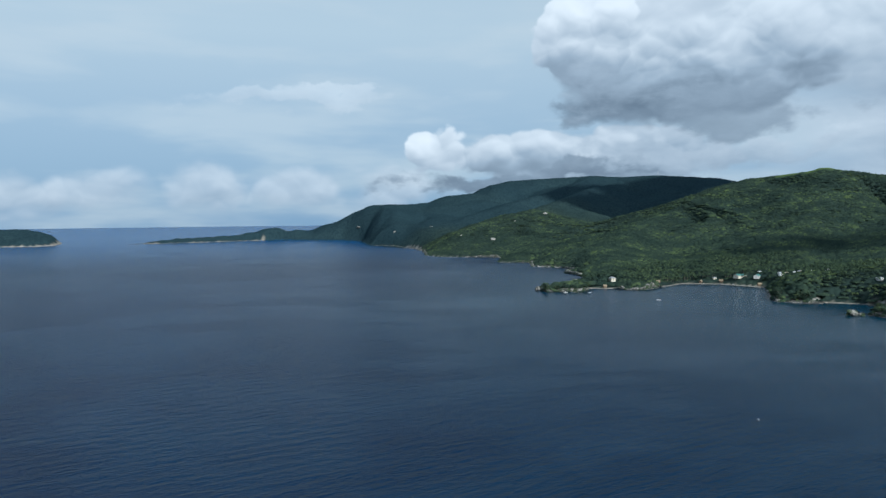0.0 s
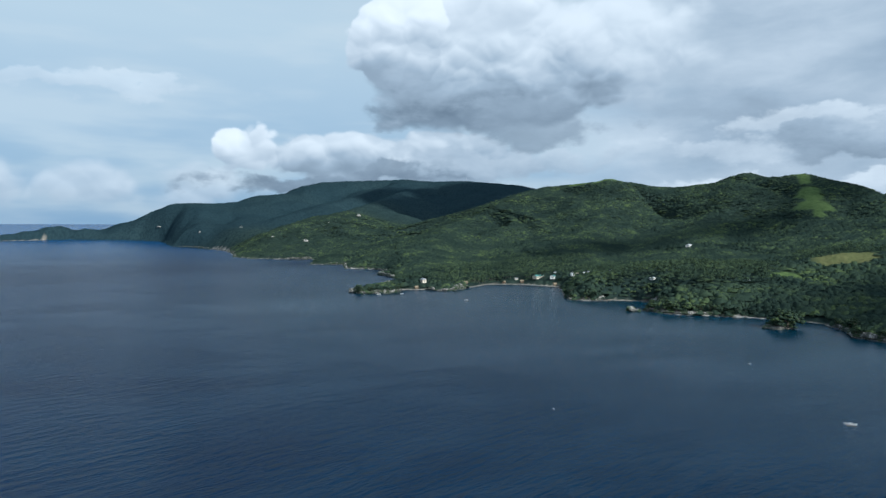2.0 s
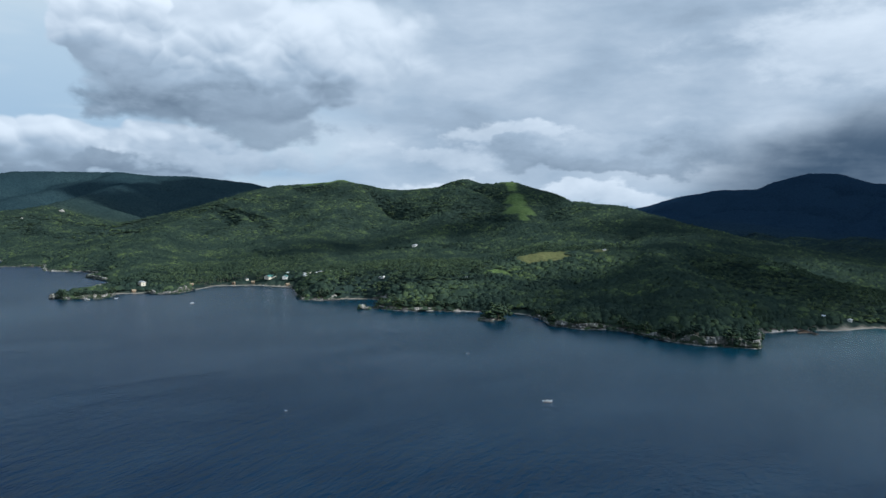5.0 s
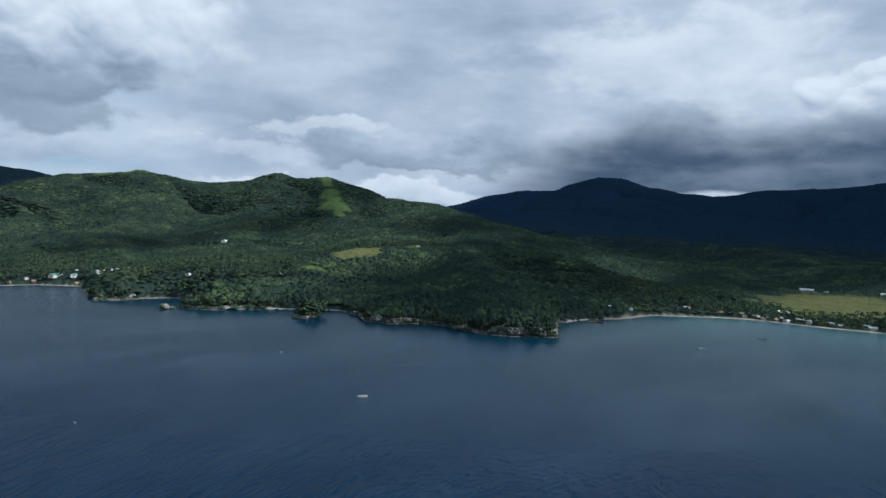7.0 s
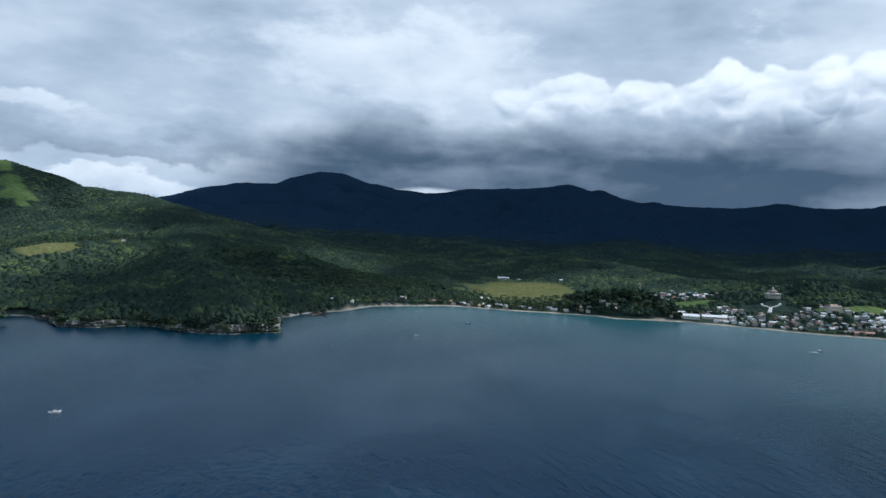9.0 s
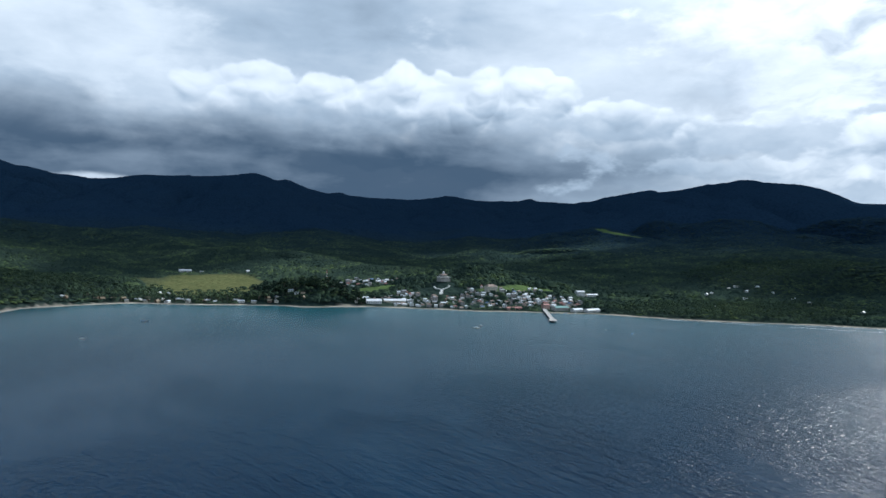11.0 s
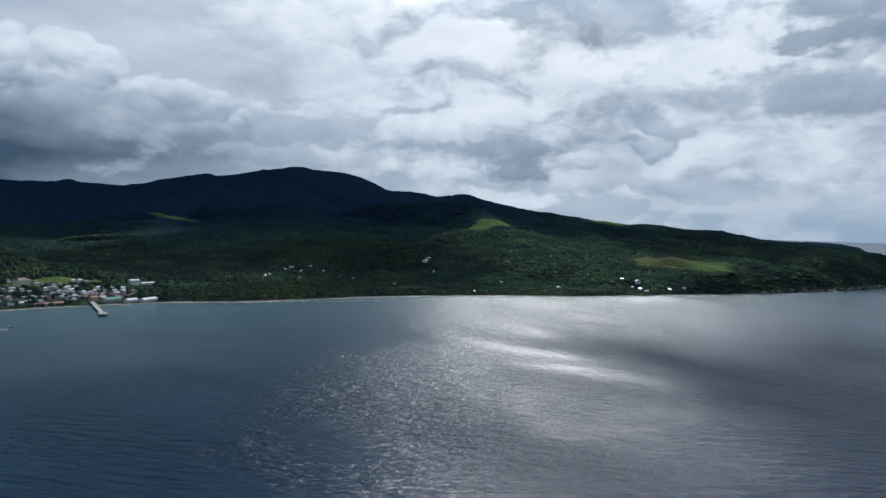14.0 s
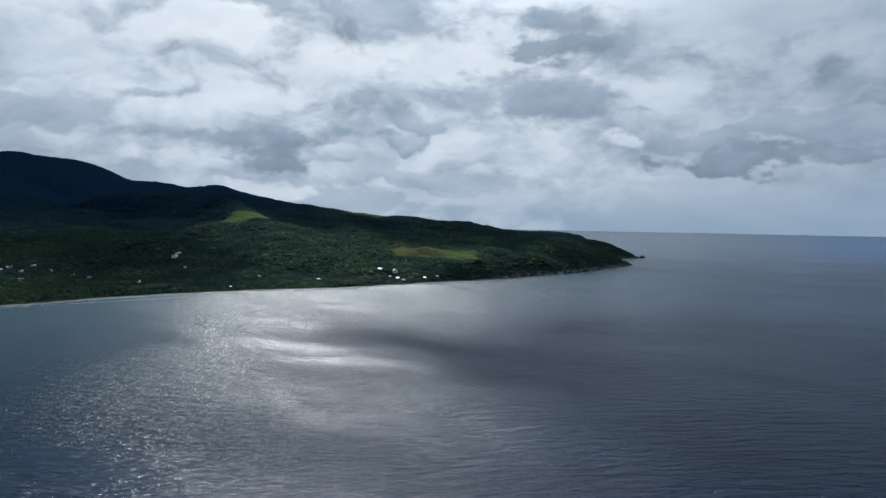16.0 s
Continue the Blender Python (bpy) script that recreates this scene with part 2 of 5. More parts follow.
# brightest round the sun, above the picture, where it stands behind thin cloud
veiled = k.math("MULTIPLY", k.math("MULTIPLY", k.ramp(bearing, 92, 142), k.math("SUBTRACT", 1.0, k.ramp(bearing, 158, 205))),
                k.math("MULTIPLY", k.ramp(height, 15, 29), k.math("SUBTRACT", 1.0, k.ramp(height, 38, 58))))
col = k.vec("MULTIPLY", col, k.add("ShaderNodeCombineXYZ", {i: k.math("MULTIPLY_ADD", veiled, 1.6, 1.0) for i in range(3)}).outputs[0])
bg = k.add("ShaderNodeBackground", {"Color": k.vec("MULTIPLY", col, (11.0, 11.0, 11.0)), "Strength": 0.1})
k.tree.links.new(bg.outputs[0], k.add("ShaderNodeOutputWorld").inputs[0])

sun = new("sun", bpy.data.lights.new("sun", "SUN"))
sun.data.energy, sun.data.angle, sun.data.color = 4.4, radians(1.4), (1.0, 0.95, 0.86)
sun_way = Vector((math.sin(radians(SUN_BEARING)) * math.cos(radians(SUN_HEIGHT)), math.cos(radians(SUN_BEARING)) * math.cos(radians(SUN_HEIGHT)),
                  math.sin(radians(SUN_HEIGHT))))
sun.matrix_world = look(sun_way * 3000, (0, 0, 0))

# ---- materials ----


def material(name):
    m = bpy.data.materials.new(name)
    m.use_nodes = True
    return m, Nodes(m.node_tree)


def finish(m, k, shader):
    k.tree.links.new(shader.outputs[0], k.add("ShaderNodeOutputMaterial").inputs[0])
    return m


def water():
    m, k = material("sea water")
    at = k.add("ShaderNodeNewGeometry").outputs["Position"]
    shallow_sheen = k.add("ShaderNodeAttribute", attribute_name="shallow_sheen").outputs["Fac"]
    drift = k.noise(k.vec("MULTIPLY", at, (0.0026, 0.0046, 0)), 1.0, 5.0, 0.6, 0.8)
    paws = k.noise(k.vec("MULTIPLY", at, (0.009, 0.016, 0)), 1.0, 4.0, 0.6, 0.6)
    calm = k.ramp(k.math("ADD", k.math("MULTIPLY", drift, 0.65), k.math("MULTIPLY", paws, 0.35)), 0.40, 0.60)
    deep = k.mix(calm, rgb(0.0007, 0.0105, 0.036), rgb(0.0013, 0.0175, 0.048))
    bay = k.add("ShaderNodeAttribute", attribute_name="bay").outputs["Fac"]
    base = k.mix(bay, deep, rgb(0.0016, 0.034, 0.050))
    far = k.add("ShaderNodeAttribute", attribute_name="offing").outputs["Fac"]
    sky_sheen = k.add("ShaderNodeAttribute", attribute_name="sky_sheen").outputs["Fac"]
    # far sea painted bluer and lighter, for haze and reflected sky
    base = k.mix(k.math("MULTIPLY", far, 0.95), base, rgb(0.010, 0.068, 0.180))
    # southern water painted greyer, in place of the grey sky it mirrors
    base = k.mix(sky_sheen, base, k.mix(far, rgb(0.004, 0.025, 0.058), rgb(0.030, 0.068, 0.106)))
    base = k.mix(shallow_sheen, base, rgb(0.022, 0.090, 0.108))
    turn = k.add("ShaderNodeVectorRotate", {"Vector": at, "Angle": radians(-28)}, rotation_type="Z_AXIS").outputs[0]
    swell = k.noise(k.vec("MULTIPLY", turn, (0.05, 0.17, 0)), 1.0, 2.0, 0.5)
    chop = k.noise(k.vec("MULTIPLY", turn, (0.20, 0.55, 0)), 1.0, 2.0, 0.5)
    ripple = k.noise(k.vec("MULTIPLY", turn, (0.8, 1.5, 0)), 1.0, 2.0, 0.6)
    wave = k.math("ADD", k.math("MULTIPLY", k.math("SUBTRACT", swell, 0.5), 1.7), k.math("MULTIPLY", k.math("SUBTRACT", chop, 0.5), 0.75))
    wave = k.math("ADD", wave, k.math("MULTIPLY", k.math("SUBTRACT", ripple, 0.5), 0.32))
    lee = k.add("ShaderNodeAttribute", attribute_name="lee").outputs["Fac"]
    stir = k.math("MULTIPLY", k.math("SUBTRACT", 1.0, k.math("MULTIPLY", calm, 0.5)), k.math("SUBTRACT", 1.0, k.math("MULTIPLY", lee, 0.75)))
    stir = k.math("MULTIPLY", stir, k.math("SUBTRACT", 1.0, k.math("MULTIPLY", far, 0.85)))
    bump = k.add("ShaderNodeBump", {"Height": wave, "Strength": stir, "Distance": 3.0})
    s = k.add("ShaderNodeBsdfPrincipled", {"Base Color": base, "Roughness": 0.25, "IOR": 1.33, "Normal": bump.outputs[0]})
    s.inputs["Specular IOR Level"].default_value = 0.17
    return finish(m, k, s)


def far_haze(k, at, big):
    """How much haze is painted into the forest colour: 1 on the eastern mountains, 0 on the hills round the bay."""
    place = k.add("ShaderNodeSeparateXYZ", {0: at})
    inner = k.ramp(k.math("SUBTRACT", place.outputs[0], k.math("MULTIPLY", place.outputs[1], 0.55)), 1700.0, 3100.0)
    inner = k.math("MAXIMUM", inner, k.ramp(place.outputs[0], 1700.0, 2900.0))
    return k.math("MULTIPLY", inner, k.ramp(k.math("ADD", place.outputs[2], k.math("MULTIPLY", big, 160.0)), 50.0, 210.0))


def land():
    m, k = material("forested ground")
    at = k.add("ShaderNodeNewGeometry").outputs["Position"]
    big = k.noise(k.vec("MULTIPLY", at, (0.004, 0.004, 0.004)), 1.0, 4.0)
    small = k.noise(k.vec("MULTIPLY", at, (0.05, 0.05, 0.05)), 1.0, 4.0, 0.7)
    green = k.mix(k.ramp(big, 0.3, 0.7), rgb(0.023, 0.039, 0.034), rgb(0.042, 0.063, 0.047))
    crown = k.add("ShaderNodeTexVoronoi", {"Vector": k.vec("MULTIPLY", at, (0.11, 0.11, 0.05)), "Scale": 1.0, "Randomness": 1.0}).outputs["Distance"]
    # darker between the crown cells: shade put into the green
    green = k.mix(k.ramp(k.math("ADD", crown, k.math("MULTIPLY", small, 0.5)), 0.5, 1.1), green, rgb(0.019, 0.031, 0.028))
    # eastern mountains tinted blue: distance haze put into the ground colour
    green = k.mix(far_haze(k, at, big), green, k.mix(k.ramp(crown, 0.3, 0.9), rgb(0.015, 0.034, 0.060), rgb(0.011, 0.026, 0.048)))
    # the northern range gets a weaker share of this painted haze
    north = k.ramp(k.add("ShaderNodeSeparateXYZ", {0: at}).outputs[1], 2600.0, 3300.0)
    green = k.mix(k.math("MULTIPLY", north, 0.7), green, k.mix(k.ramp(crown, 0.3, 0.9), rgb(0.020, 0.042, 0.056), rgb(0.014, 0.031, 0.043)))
    meadow = k.add("ShaderNodeAttribute", attribute_name="meadow").outputs["Fac"]
    grass = k.mix(k.ramp(small, 0.3, 0.7), rgb(0.085, 0.100, 0.042), rgb(0.120, 0.124, 0.055))
    field = k.add("ShaderNodeAttribute", attribute_name="lawn_and_lit").outputs["Fac"]
    lawn_and_lit = k.mix(k.ramp(small, 0.3, 0.7), rgb(0.070, 0.108, 0.040), rgb(0.100, 0.145, 0.055))
    sand = k.add("ShaderNodeAttribute", attribute_name="sand").outputs["Fac"]
    rock = k.add("ShaderNodeAttribute", attribute_name="rock").outputs["Fac"]
    stone = k.mix(k.ramp(small, 0.4, 0.6), rgb(0.10, 0.095, 0.085), rgb(0.47, 0.44, 0.40))
    col = k.mix(meadow, green, grass)
    col = k.mix(field, col, lawn_and_lit)
    col = k.mix(sand, col, k.mix(k.ramp(small, 0.3, 0.7), rgb(0.25, 0.22, 0.18), rgb(0.38, 0.34, 0.28)))
    col = k.mix(rock, col, stone)
    spurs = k.noise(k.vec("MULTIPLY", at, (0.011, 0.011, 0.006)), 1.0, 3.0, 0.6, 0.4)
    bump = k.add("ShaderNodeBump", {"Height": k.math("ADD", k.math("SUBTRACT", small, crown), k.math("MULTIPLY", spurs, 6.0)), "Strength": 1.0, "Distance": 1.6})
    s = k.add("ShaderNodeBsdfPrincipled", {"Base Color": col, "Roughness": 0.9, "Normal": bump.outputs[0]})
    s.inputs["Specular IOR Level"].default_value = 0.0
    return finish(m, k, s)


def foliage(name, dark, light, lime):
    """Leaves: each crown a little different, with larger stands of one tone."""
    m, k = material(name)
    geo = k.add("ShaderNodeNewGeometry")
    at, own = geo.outputs["Position"], geo.outputs["Random Per Island"]
    stand = k.noise(k.vec("MULTIPLY", at, (0.012, 0.012, 0.012)), 1.0, 4.0, 0.6)
    leaf = k.noise(k.vec("MULTIPLY", at, (0.5, 0.5, 0.5)), 1.0, 3.0, 0.7)
    col = k.mix(k.math("ADD", k.math("MULTIPLY", own, 0.35), k.math("MULTIPLY", k.ramp(stand, 0.36, 0.64), 0.65)), dark, light)
    col = k.mix(k.math("MULTIPLY", k.ramp(own, 0.55, 1.0), k.ramp(stand, 0.42, 0.66)), col, lime)
    col = k.mix(k.math("MULTIPLY", k.ramp(leaf, 0.45, 0.75), 0.6), col, dark)
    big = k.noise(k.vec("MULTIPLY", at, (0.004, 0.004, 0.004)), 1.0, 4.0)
    # leaves far to the east carry the same painted blue haze
    col = k.mix(k.math("MULTIPLY", far_haze(k, at, big), 0.85), col, k.mix(k.ramp(leaf, 0.3, 0.7), rgb(0.017, 0.036, 0.052), rgb(0.012, 0.027, 0.043)))
    bump = k.add("ShaderNodeBump", {"Height": leaf, "Strength": 1.0, "Distance": 0.7})
    s = k.add("ShaderNodeBsdfPrincipled", {"Base Color": col, "Roughness": 0.75, "Normal": bump.outputs[0]})
    s.inputs["Specular IOR Level"].default_value = 0.0
    glow = k.add("ShaderNodeBsdfTranslucent", {"Color": k.mix(0.25, col, lime)})
    both = k.add("ShaderNodeMixShader", {0: 0.14, 1: s.outputs[0], 2: glow.outputs[0]})
    return finish(m, k, both)


def plain(name, a, b, scale=2.0, rough=0.8, metal=0.0, own=0.0):
    """A surface that wanders between two colours, with fine relief; own: how far each object differs."""
    m, k = material(name)
    at = k.add("ShaderNodeNewGeometry").outputs["Position"]
    n = k.noise(at, scale, 5.0, 0.65)
    coarse = k.noise(at, scale * 0.15, 3.0)
    f = k.ramp(k.math("ADD", k.math("MULTIPLY", n, 0.6), k.math("MULTIPLY", coarse, 0.4)), 0.3, 0.7)
    if own:
        f = k.math("ADD", k.math("MULTIPLY", f, 1 - own), k.math("MULTIPLY", k.add("ShaderNodeObjectInfo").outputs["Random"], own))
    bump = k.add("ShaderNodeBump", {"Height": n, "Strength": 0.5, "Distance": 0.05})
    s = k.add("ShaderNodeBsdfPrincipled", {"Base Color": k.mix(f, rgb(*a), rgb(*b)), "Roughness": rough, "Metallic": metal, "Normal": bump.outputs[0]})
    return finish(m, k, s)


def limestone():
    m, k = material("limestone")
    at = k.add("ShaderNodeNewGeometry").outputs["Position"]
    n = k.noise(k.vec("MULTIPLY", at, (0.25, 0.25, 0.12)), 1.0, 6.0, 0.65)
    run = k.noise(k.vec("MULTIPLY", at, (0.5, 0.5, 0.05)), 1.0, 4.0, 0.6)
    col = k.mix(k.ramp(n, 0.42, 0.60), rgb(0.045, 0.045, 0.04), rgb(0.47, 0.44, 0.40))
    col = k.mix(k.math("MULTIPLY", k.ramp(run, 0.40, 0.56), 0.85), col, rgb(0.06, 0.065, 0.055))
    moss = k.noise(k.vec("MULTIPLY", at, (0.11, 0.11, 0.11)), 1.0, 4.0)
    col = k.mix(k.ramp(moss, 0.47, 0.57), col, rgb(0.03, 0.05, 0.02))
    bump = k.add("ShaderNodeBump", {"Height": n, "Strength": 1.0, "Distance": 1.0})
    return finish(m, k, k.add("ShaderNodeBsdfPrincipled", {"Base Color": col, "Roughness": 0.9, "Normal": bump.outputs[0]}))


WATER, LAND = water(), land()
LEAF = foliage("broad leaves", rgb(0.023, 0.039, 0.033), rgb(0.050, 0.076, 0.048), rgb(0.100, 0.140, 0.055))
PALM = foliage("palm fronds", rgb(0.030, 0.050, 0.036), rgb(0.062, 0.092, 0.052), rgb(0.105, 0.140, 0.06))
BARK = plain("grey bark", (0.10, 0.085, 0.065), (0.20, 0.17, 0.13))
CLIFF = limestone()
PALE_ROCK = plain("bare limestone", (0.12, 0.125, 0.11), (0.42, 0.40, 0.37), 0.25, 0.9)
STONE_WHITE = plain("whitewashed masonry", (0.62, 0.60, 0.56), (0.76, 0.75, 0.72), 1.0)
CREAM = plain("cream render", (0.50, 0.45, 0.36), (0.66, 0.61, 0.50), 1.0)
CONCRETE = plain("weathered concrete", (0.27, 0.26, 0.24), (0.42, 0.40, 0.37), 0.8)
PINK = plain("salmon render", (0.46, 0.27, 0.22), (0.58, 0.38, 0.31), 1.0)
TIMBER = plain("brown boards", (0.10, 0.065, 0.04), (0.22, 0.15, 0.10), 3.0)
THATCH = plain("nipa thatch", (0.16, 0.125, 0.08), (0.30, 0.24, 0.16), 4.0)
ROOF_WHITE = plain("white metal sheet", (0.62, 0.64, 0.66), (0.82, 0.83, 0.84), 0.7, 0.35)
ROOF_GREY = plain("grey metal sheet", (0.26, 0.27, 0.28), (0.46, 0.47, 0.48), 0.7, 0.4, 0.3)
ROOF_RUST = plain("rusty metal sheet", (0.15, 0.10, 0.075), (0.30, 0.22, 0.17), 0.9, 0.7)
ROOF_RED = plain("red painted roof", (0.24, 0.085, 0.07), (0.34, 0.15, 0.12), 0.8, 0.5)
ROOF_TEAL = plain("teal painted roof", (0.05, 0.17, 0.15), (0.09, 0.24, 0.22), 0.8, 0.45)
ROOF_BLUE = plain("blue painted roof", (0.07, 0.14, 0.27), (0.13, 0.22, 0.36), 0.8, 0.45)
OPENING = plain("dark window", (0.02, 0.025, 0.03), (0.05, 0.055, 0.06), 2.0, 0.15)
STEEL = plain("painted steel", (0.50, 0.50, 0.50), (0.66, 0.66, 0.65), 2.0, 0.4, 0.5)
STEEL_RED = plain("red painted steel", (0.42, 0.06, 0.04), (0.52, 0.10, 0.07), 2.0, 0.4)
HULL_WHITE = plain("white boat paint", (0.60, 0.62, 0.63), (0.78, 0.79, 0.80), 2.0, 0.35)
HULL_BLUE = plain("blue boat paint", (0.05, 0.14, 0.30), (0.10, 0.22, 0.40), 2.0, 0.35)
BAMBOO = plain("bamboo poles", (0.32, 0.26, 0.16), (0.50, 0.42, 0.28), 3.0)
FOAM = plain("surf", (0.70, 0.72, 0.73), (0.85, 0.86, 0.87), 0.5)
# blue-grey of distance haze put into this coast's colour
HAZED_LAND = plain("distant coast", (0.10, 0.13, 0.17), (0.14, 0.17, 0.21), 0.01)
# for the unseen blockers that are added overhead to cast shade
SHADE_CLOUD = plain("cloud", (0.78, 0.79, 0.80), (0.85, 0.85, 0.85), 0.01)

# ---- the lie of the land ----
SEA_FLAT, SEA_EDGE, SEA_RIM = 3000.0, 4980.0, 92.2


def sea_level(x, y):
    """The sea lies flat round the drone and lifts towards its rim, which stands in for the true horizon."""
    u = np.maximum(np.hypot(x, y) - SEA_FLAT, 0) / (SEA_EDGE - SEA_FLAT)
    return SEA_RIM * u * u


NORTH_SHORE = [(-1588, 3440), (-1413, 3535), (-1165, 3675), (-898, 3833), (-767, 3808), (-560, 3790), (-439, 3700), (-350, 3282), (-245, 3153),
               (-117, 2888), (-75, 2660), (-57, 2361), (-5, 2240), (90, 2200), (183, 2177), (157, 1919), (247, 1902), (226, 1745), (290, 1690),
               (330, 1560), (272, 1523), (290, 1420), (262, 1300), (200, 1215), (160, 1165), (170, 1125), (231, 1120), (252, 1174), (291, 1166),
               (306, 1143), (334, 1138), (382, 1190), (404, 1208), (431, 1238), (495, 1226), (544, 1159)]
CAPE_SHORE = [(499, 1040), (471, 964), (507, 942), (529, 944), (573, 921), (580, 870), (512, 823), (525, 790), (546, 765), (570, 761), (589, 738),
              (610, 729), (643, 687), (655, 663), (649, 644), (637, 611), (609, 575), (620, 534), (644, 519), (655, 497), (653, 487), (644, 460),
              (637, 423), (644, 391), (665, 367), (678, 350), (694, 356), (730, 385), (762, 405), (802, 402), (847, 392), (885, 360), (960, 345)]
TOWN_SHORE = [(1005, 285), (1030, 240), (1030, 200), (1022, 140), (1026, 73), (1022, 20), (1005, -9), (1016, -58), (1022, -110), (1000, -200),
              (978, -263), (975, -333), (962, -400), (960, -440), (925, -500), (888, -575), (870, -660), (850, -740), (815, -830), (770, -910),
              (735, -970), (670, -1045), (610, -1150), (555, -1265), (500, -1370), (455, -1488), (423, -1615), (377, -1719), (330, -1941),
              (309, -2115), (284, -2242), (330, -2290), (420, -2330), (430, -2600), (320, -2790), (330, -2830), (560, -2930), (760, -3300),
              (690, -4045), (800, -4120)]
FAR_SHORE = [(1500, -4600), (3000, -3900), (4300, -2400), (4900, -500), (4850, 1100), (4300, 2500), (3300, 3700), (2000, 4500), (300, 4940),
             (-500, 4900), (-700, 4400), (-880, 4050), (-1150, 3800), (-1420, 3620), (-1588, 3470)]
ISLAND_SHORE = [(-2600, 3050), (-2350, 3080), (-2067, 3191), (-1941, 3245), (-1894, 3328), (-1941, 3477), (-2200, 3650), (-2550, 3500)]
ROUGH = np.random.RandomState(4)


def wobble(points, size, steps):
    """A coast with small coves and points between its corners."""
    out = []
    for i, a in enumerate(points):
        b = points[(i + 1) % len(points)]
        length = math.hypot(b[0] - a[0], b[1] - a[1])
        n = max(1, int(length / steps))
        for j in range(n):
            u = j / n
            s = size * min(1.0, length / 120) if j else 0.0
            out.append((a[0] + (b[0] - a[0]) * u + ROUGH.uniform(-s, s), a[1] + (b[1] - a[1]) * u + ROUGH.uniform(-s, s)))
    return np.array(out)


COAST = wobble(NORTH_SHORE + CAPE_SHORE + TOWN_SHORE + FAR_SHORE, 5.0, 45)
ISLAND = wobble(ISLAND_SHORE, 6.0, 45)


def shore_distance(x, y, loop):
    """Metres to the shore, positive on land."""
    best, inside = np.full(x.shape, 1e12), np.zeros(x.shape, bool)
    for (ax, ay), (bx, by) in zip(loop, np.roll(loop, -1, axis=0)):
        dx, dy = bx - ax, by - ay
        u = np.clip(((x - ax) * dx + (y - ay) * dy) / (dx * dx + dy * dy + 1e-9), 0, 1)
        best = np.minimum(best, (x - ax - u * dx) ** 2 + (y - ay - u * dy) ** 2)
        if ay != by:
            inside ^= ((ay > y) != (by > y)) & (x < (bx - ax) * (y - ay) / (by - ay) + ax)
    return np.where(inside, 1, -1) * np.sqrt(best)


RIDGES = []


def ridge(width, points):
    p = np.array(points, float)
    p[:, 2] -= np.where(np.hypot(p[:, 0], p[:, 1]) < 2000, 8.0, 2.5)  # what the trees add
    RIDGES.append((width, p))


# north crest
ridge(1500, [(-756, 3928, 67), (-660, 3945, 106), (-598, 3955, 123), (-509, 3917, 174), (-408, 3879, 208), (-333, 3886, 213), (-209, 3995, 215), (-43,
      4100, 229), (59, 4200, 272), (203, 4295, 288), (311, 4339, 339), (422, 4380, 365), (635, 4354, 375), (945, 4297, 389), (1120, 4152, 368), (1263,
      4006, 370), (1420, 3739, 339), (1417, 3526, 298), (1424, 3306, 258), (1589, 3119, 218)])
# north spur
ridge(600, [(-48, 2400, 35), (39, 2500, 63), (145, 2596, 107), (260, 2687, 142), (360, 2777, 159), (525, 3055, 202), (806, 3611, 294)])
# north dark spur
ridge(700, [(-257, 2989, 41), (-100, 3148, 74), (78, 3299, 125), (308, 3486, 197), (582, 3755, 267), (881, 4107, 352)])
# peninsula
ridge(190, [(-1537, 3552, 19), (-1491, 3582, 42), (-1359, 3634, 49), (-1185, 3737, 52), (-1049, 3808, 58), (-994, 3844, 85), (-949, 3865, 92), (-909,
      3875, 82), (-875, 3883, 59), (-834, 3892, 78), (-787, 3901, 74), (-756, 3928, 67)])
# middle crest
ridge(900, [(1088, 2526, 230), (1107, 2463, 256), (1217, 2410, 271), (1289, 2315, 277), (1353, 2279, 271), (1436, 2263, 257), (1514, 2236, 253),
      (1595, 2116, 266), (1643, 2015, 286), (1659, 1936, 274), (1674, 1789, 271), (1688, 1706, 257), (1672, 1506, 205), (1634, 1319, 191), (1622,
      1254, 182), (1612, 1184, 166), (1577, 1060, 146), (1576, 969, 127), (1579, 864, 105), (1561, 792, 93), (1552, 694, 76), (1536, 602, 61), (1467,
      500, 43), (1389, 417, 28), (1357, 343, 24), (1321, 276, 21)])
# west spur
ridge(420, [(185, 1165, 18), (281, 1423, 27), (371, 1659, 43), (472, 1892, 72), (620, 2111, 115), (769, 2273, 148), (914, 2381, 183), (1095, 2523,
      230)])
# meadow hill
ridge(420, [(644, 1012, 52), (781, 1014, 56), (893, 972, 58), (975, 934, 69), (1126, 914, 84), (1272, 885, 90), (1491, 916, 117)])
# cape spur
ridge(230, [(683, 367, 14), (693, 399, 24), (722, 448, 34), (794, 522, 51), (950, 648, 69), (1146, 804, 86)])
# palm shoulder
ridge(260, [(1151, 705, 79), (1115, 564, 70), (1092, 447, 44), (1061, 359, 23), (1047, 303, 9)])
# strip spur
ridge(420, [(1667, 1782, 264), (1523, 1587, 197), (1365, 1393, 134), (1218, 1186, 91), (1063, 986, 72)])
# mid spur
ridge(480, [(1642, 2003, 278), (1429, 1803, 192), (1195, 1604, 101), (975, 1393, 56)])
# mid spur west
ridge(480, [(1290, 2315, 273), (1131, 2060, 177), (916, 1778, 92), (759, 1521, 45), (617, 1257, 22)])
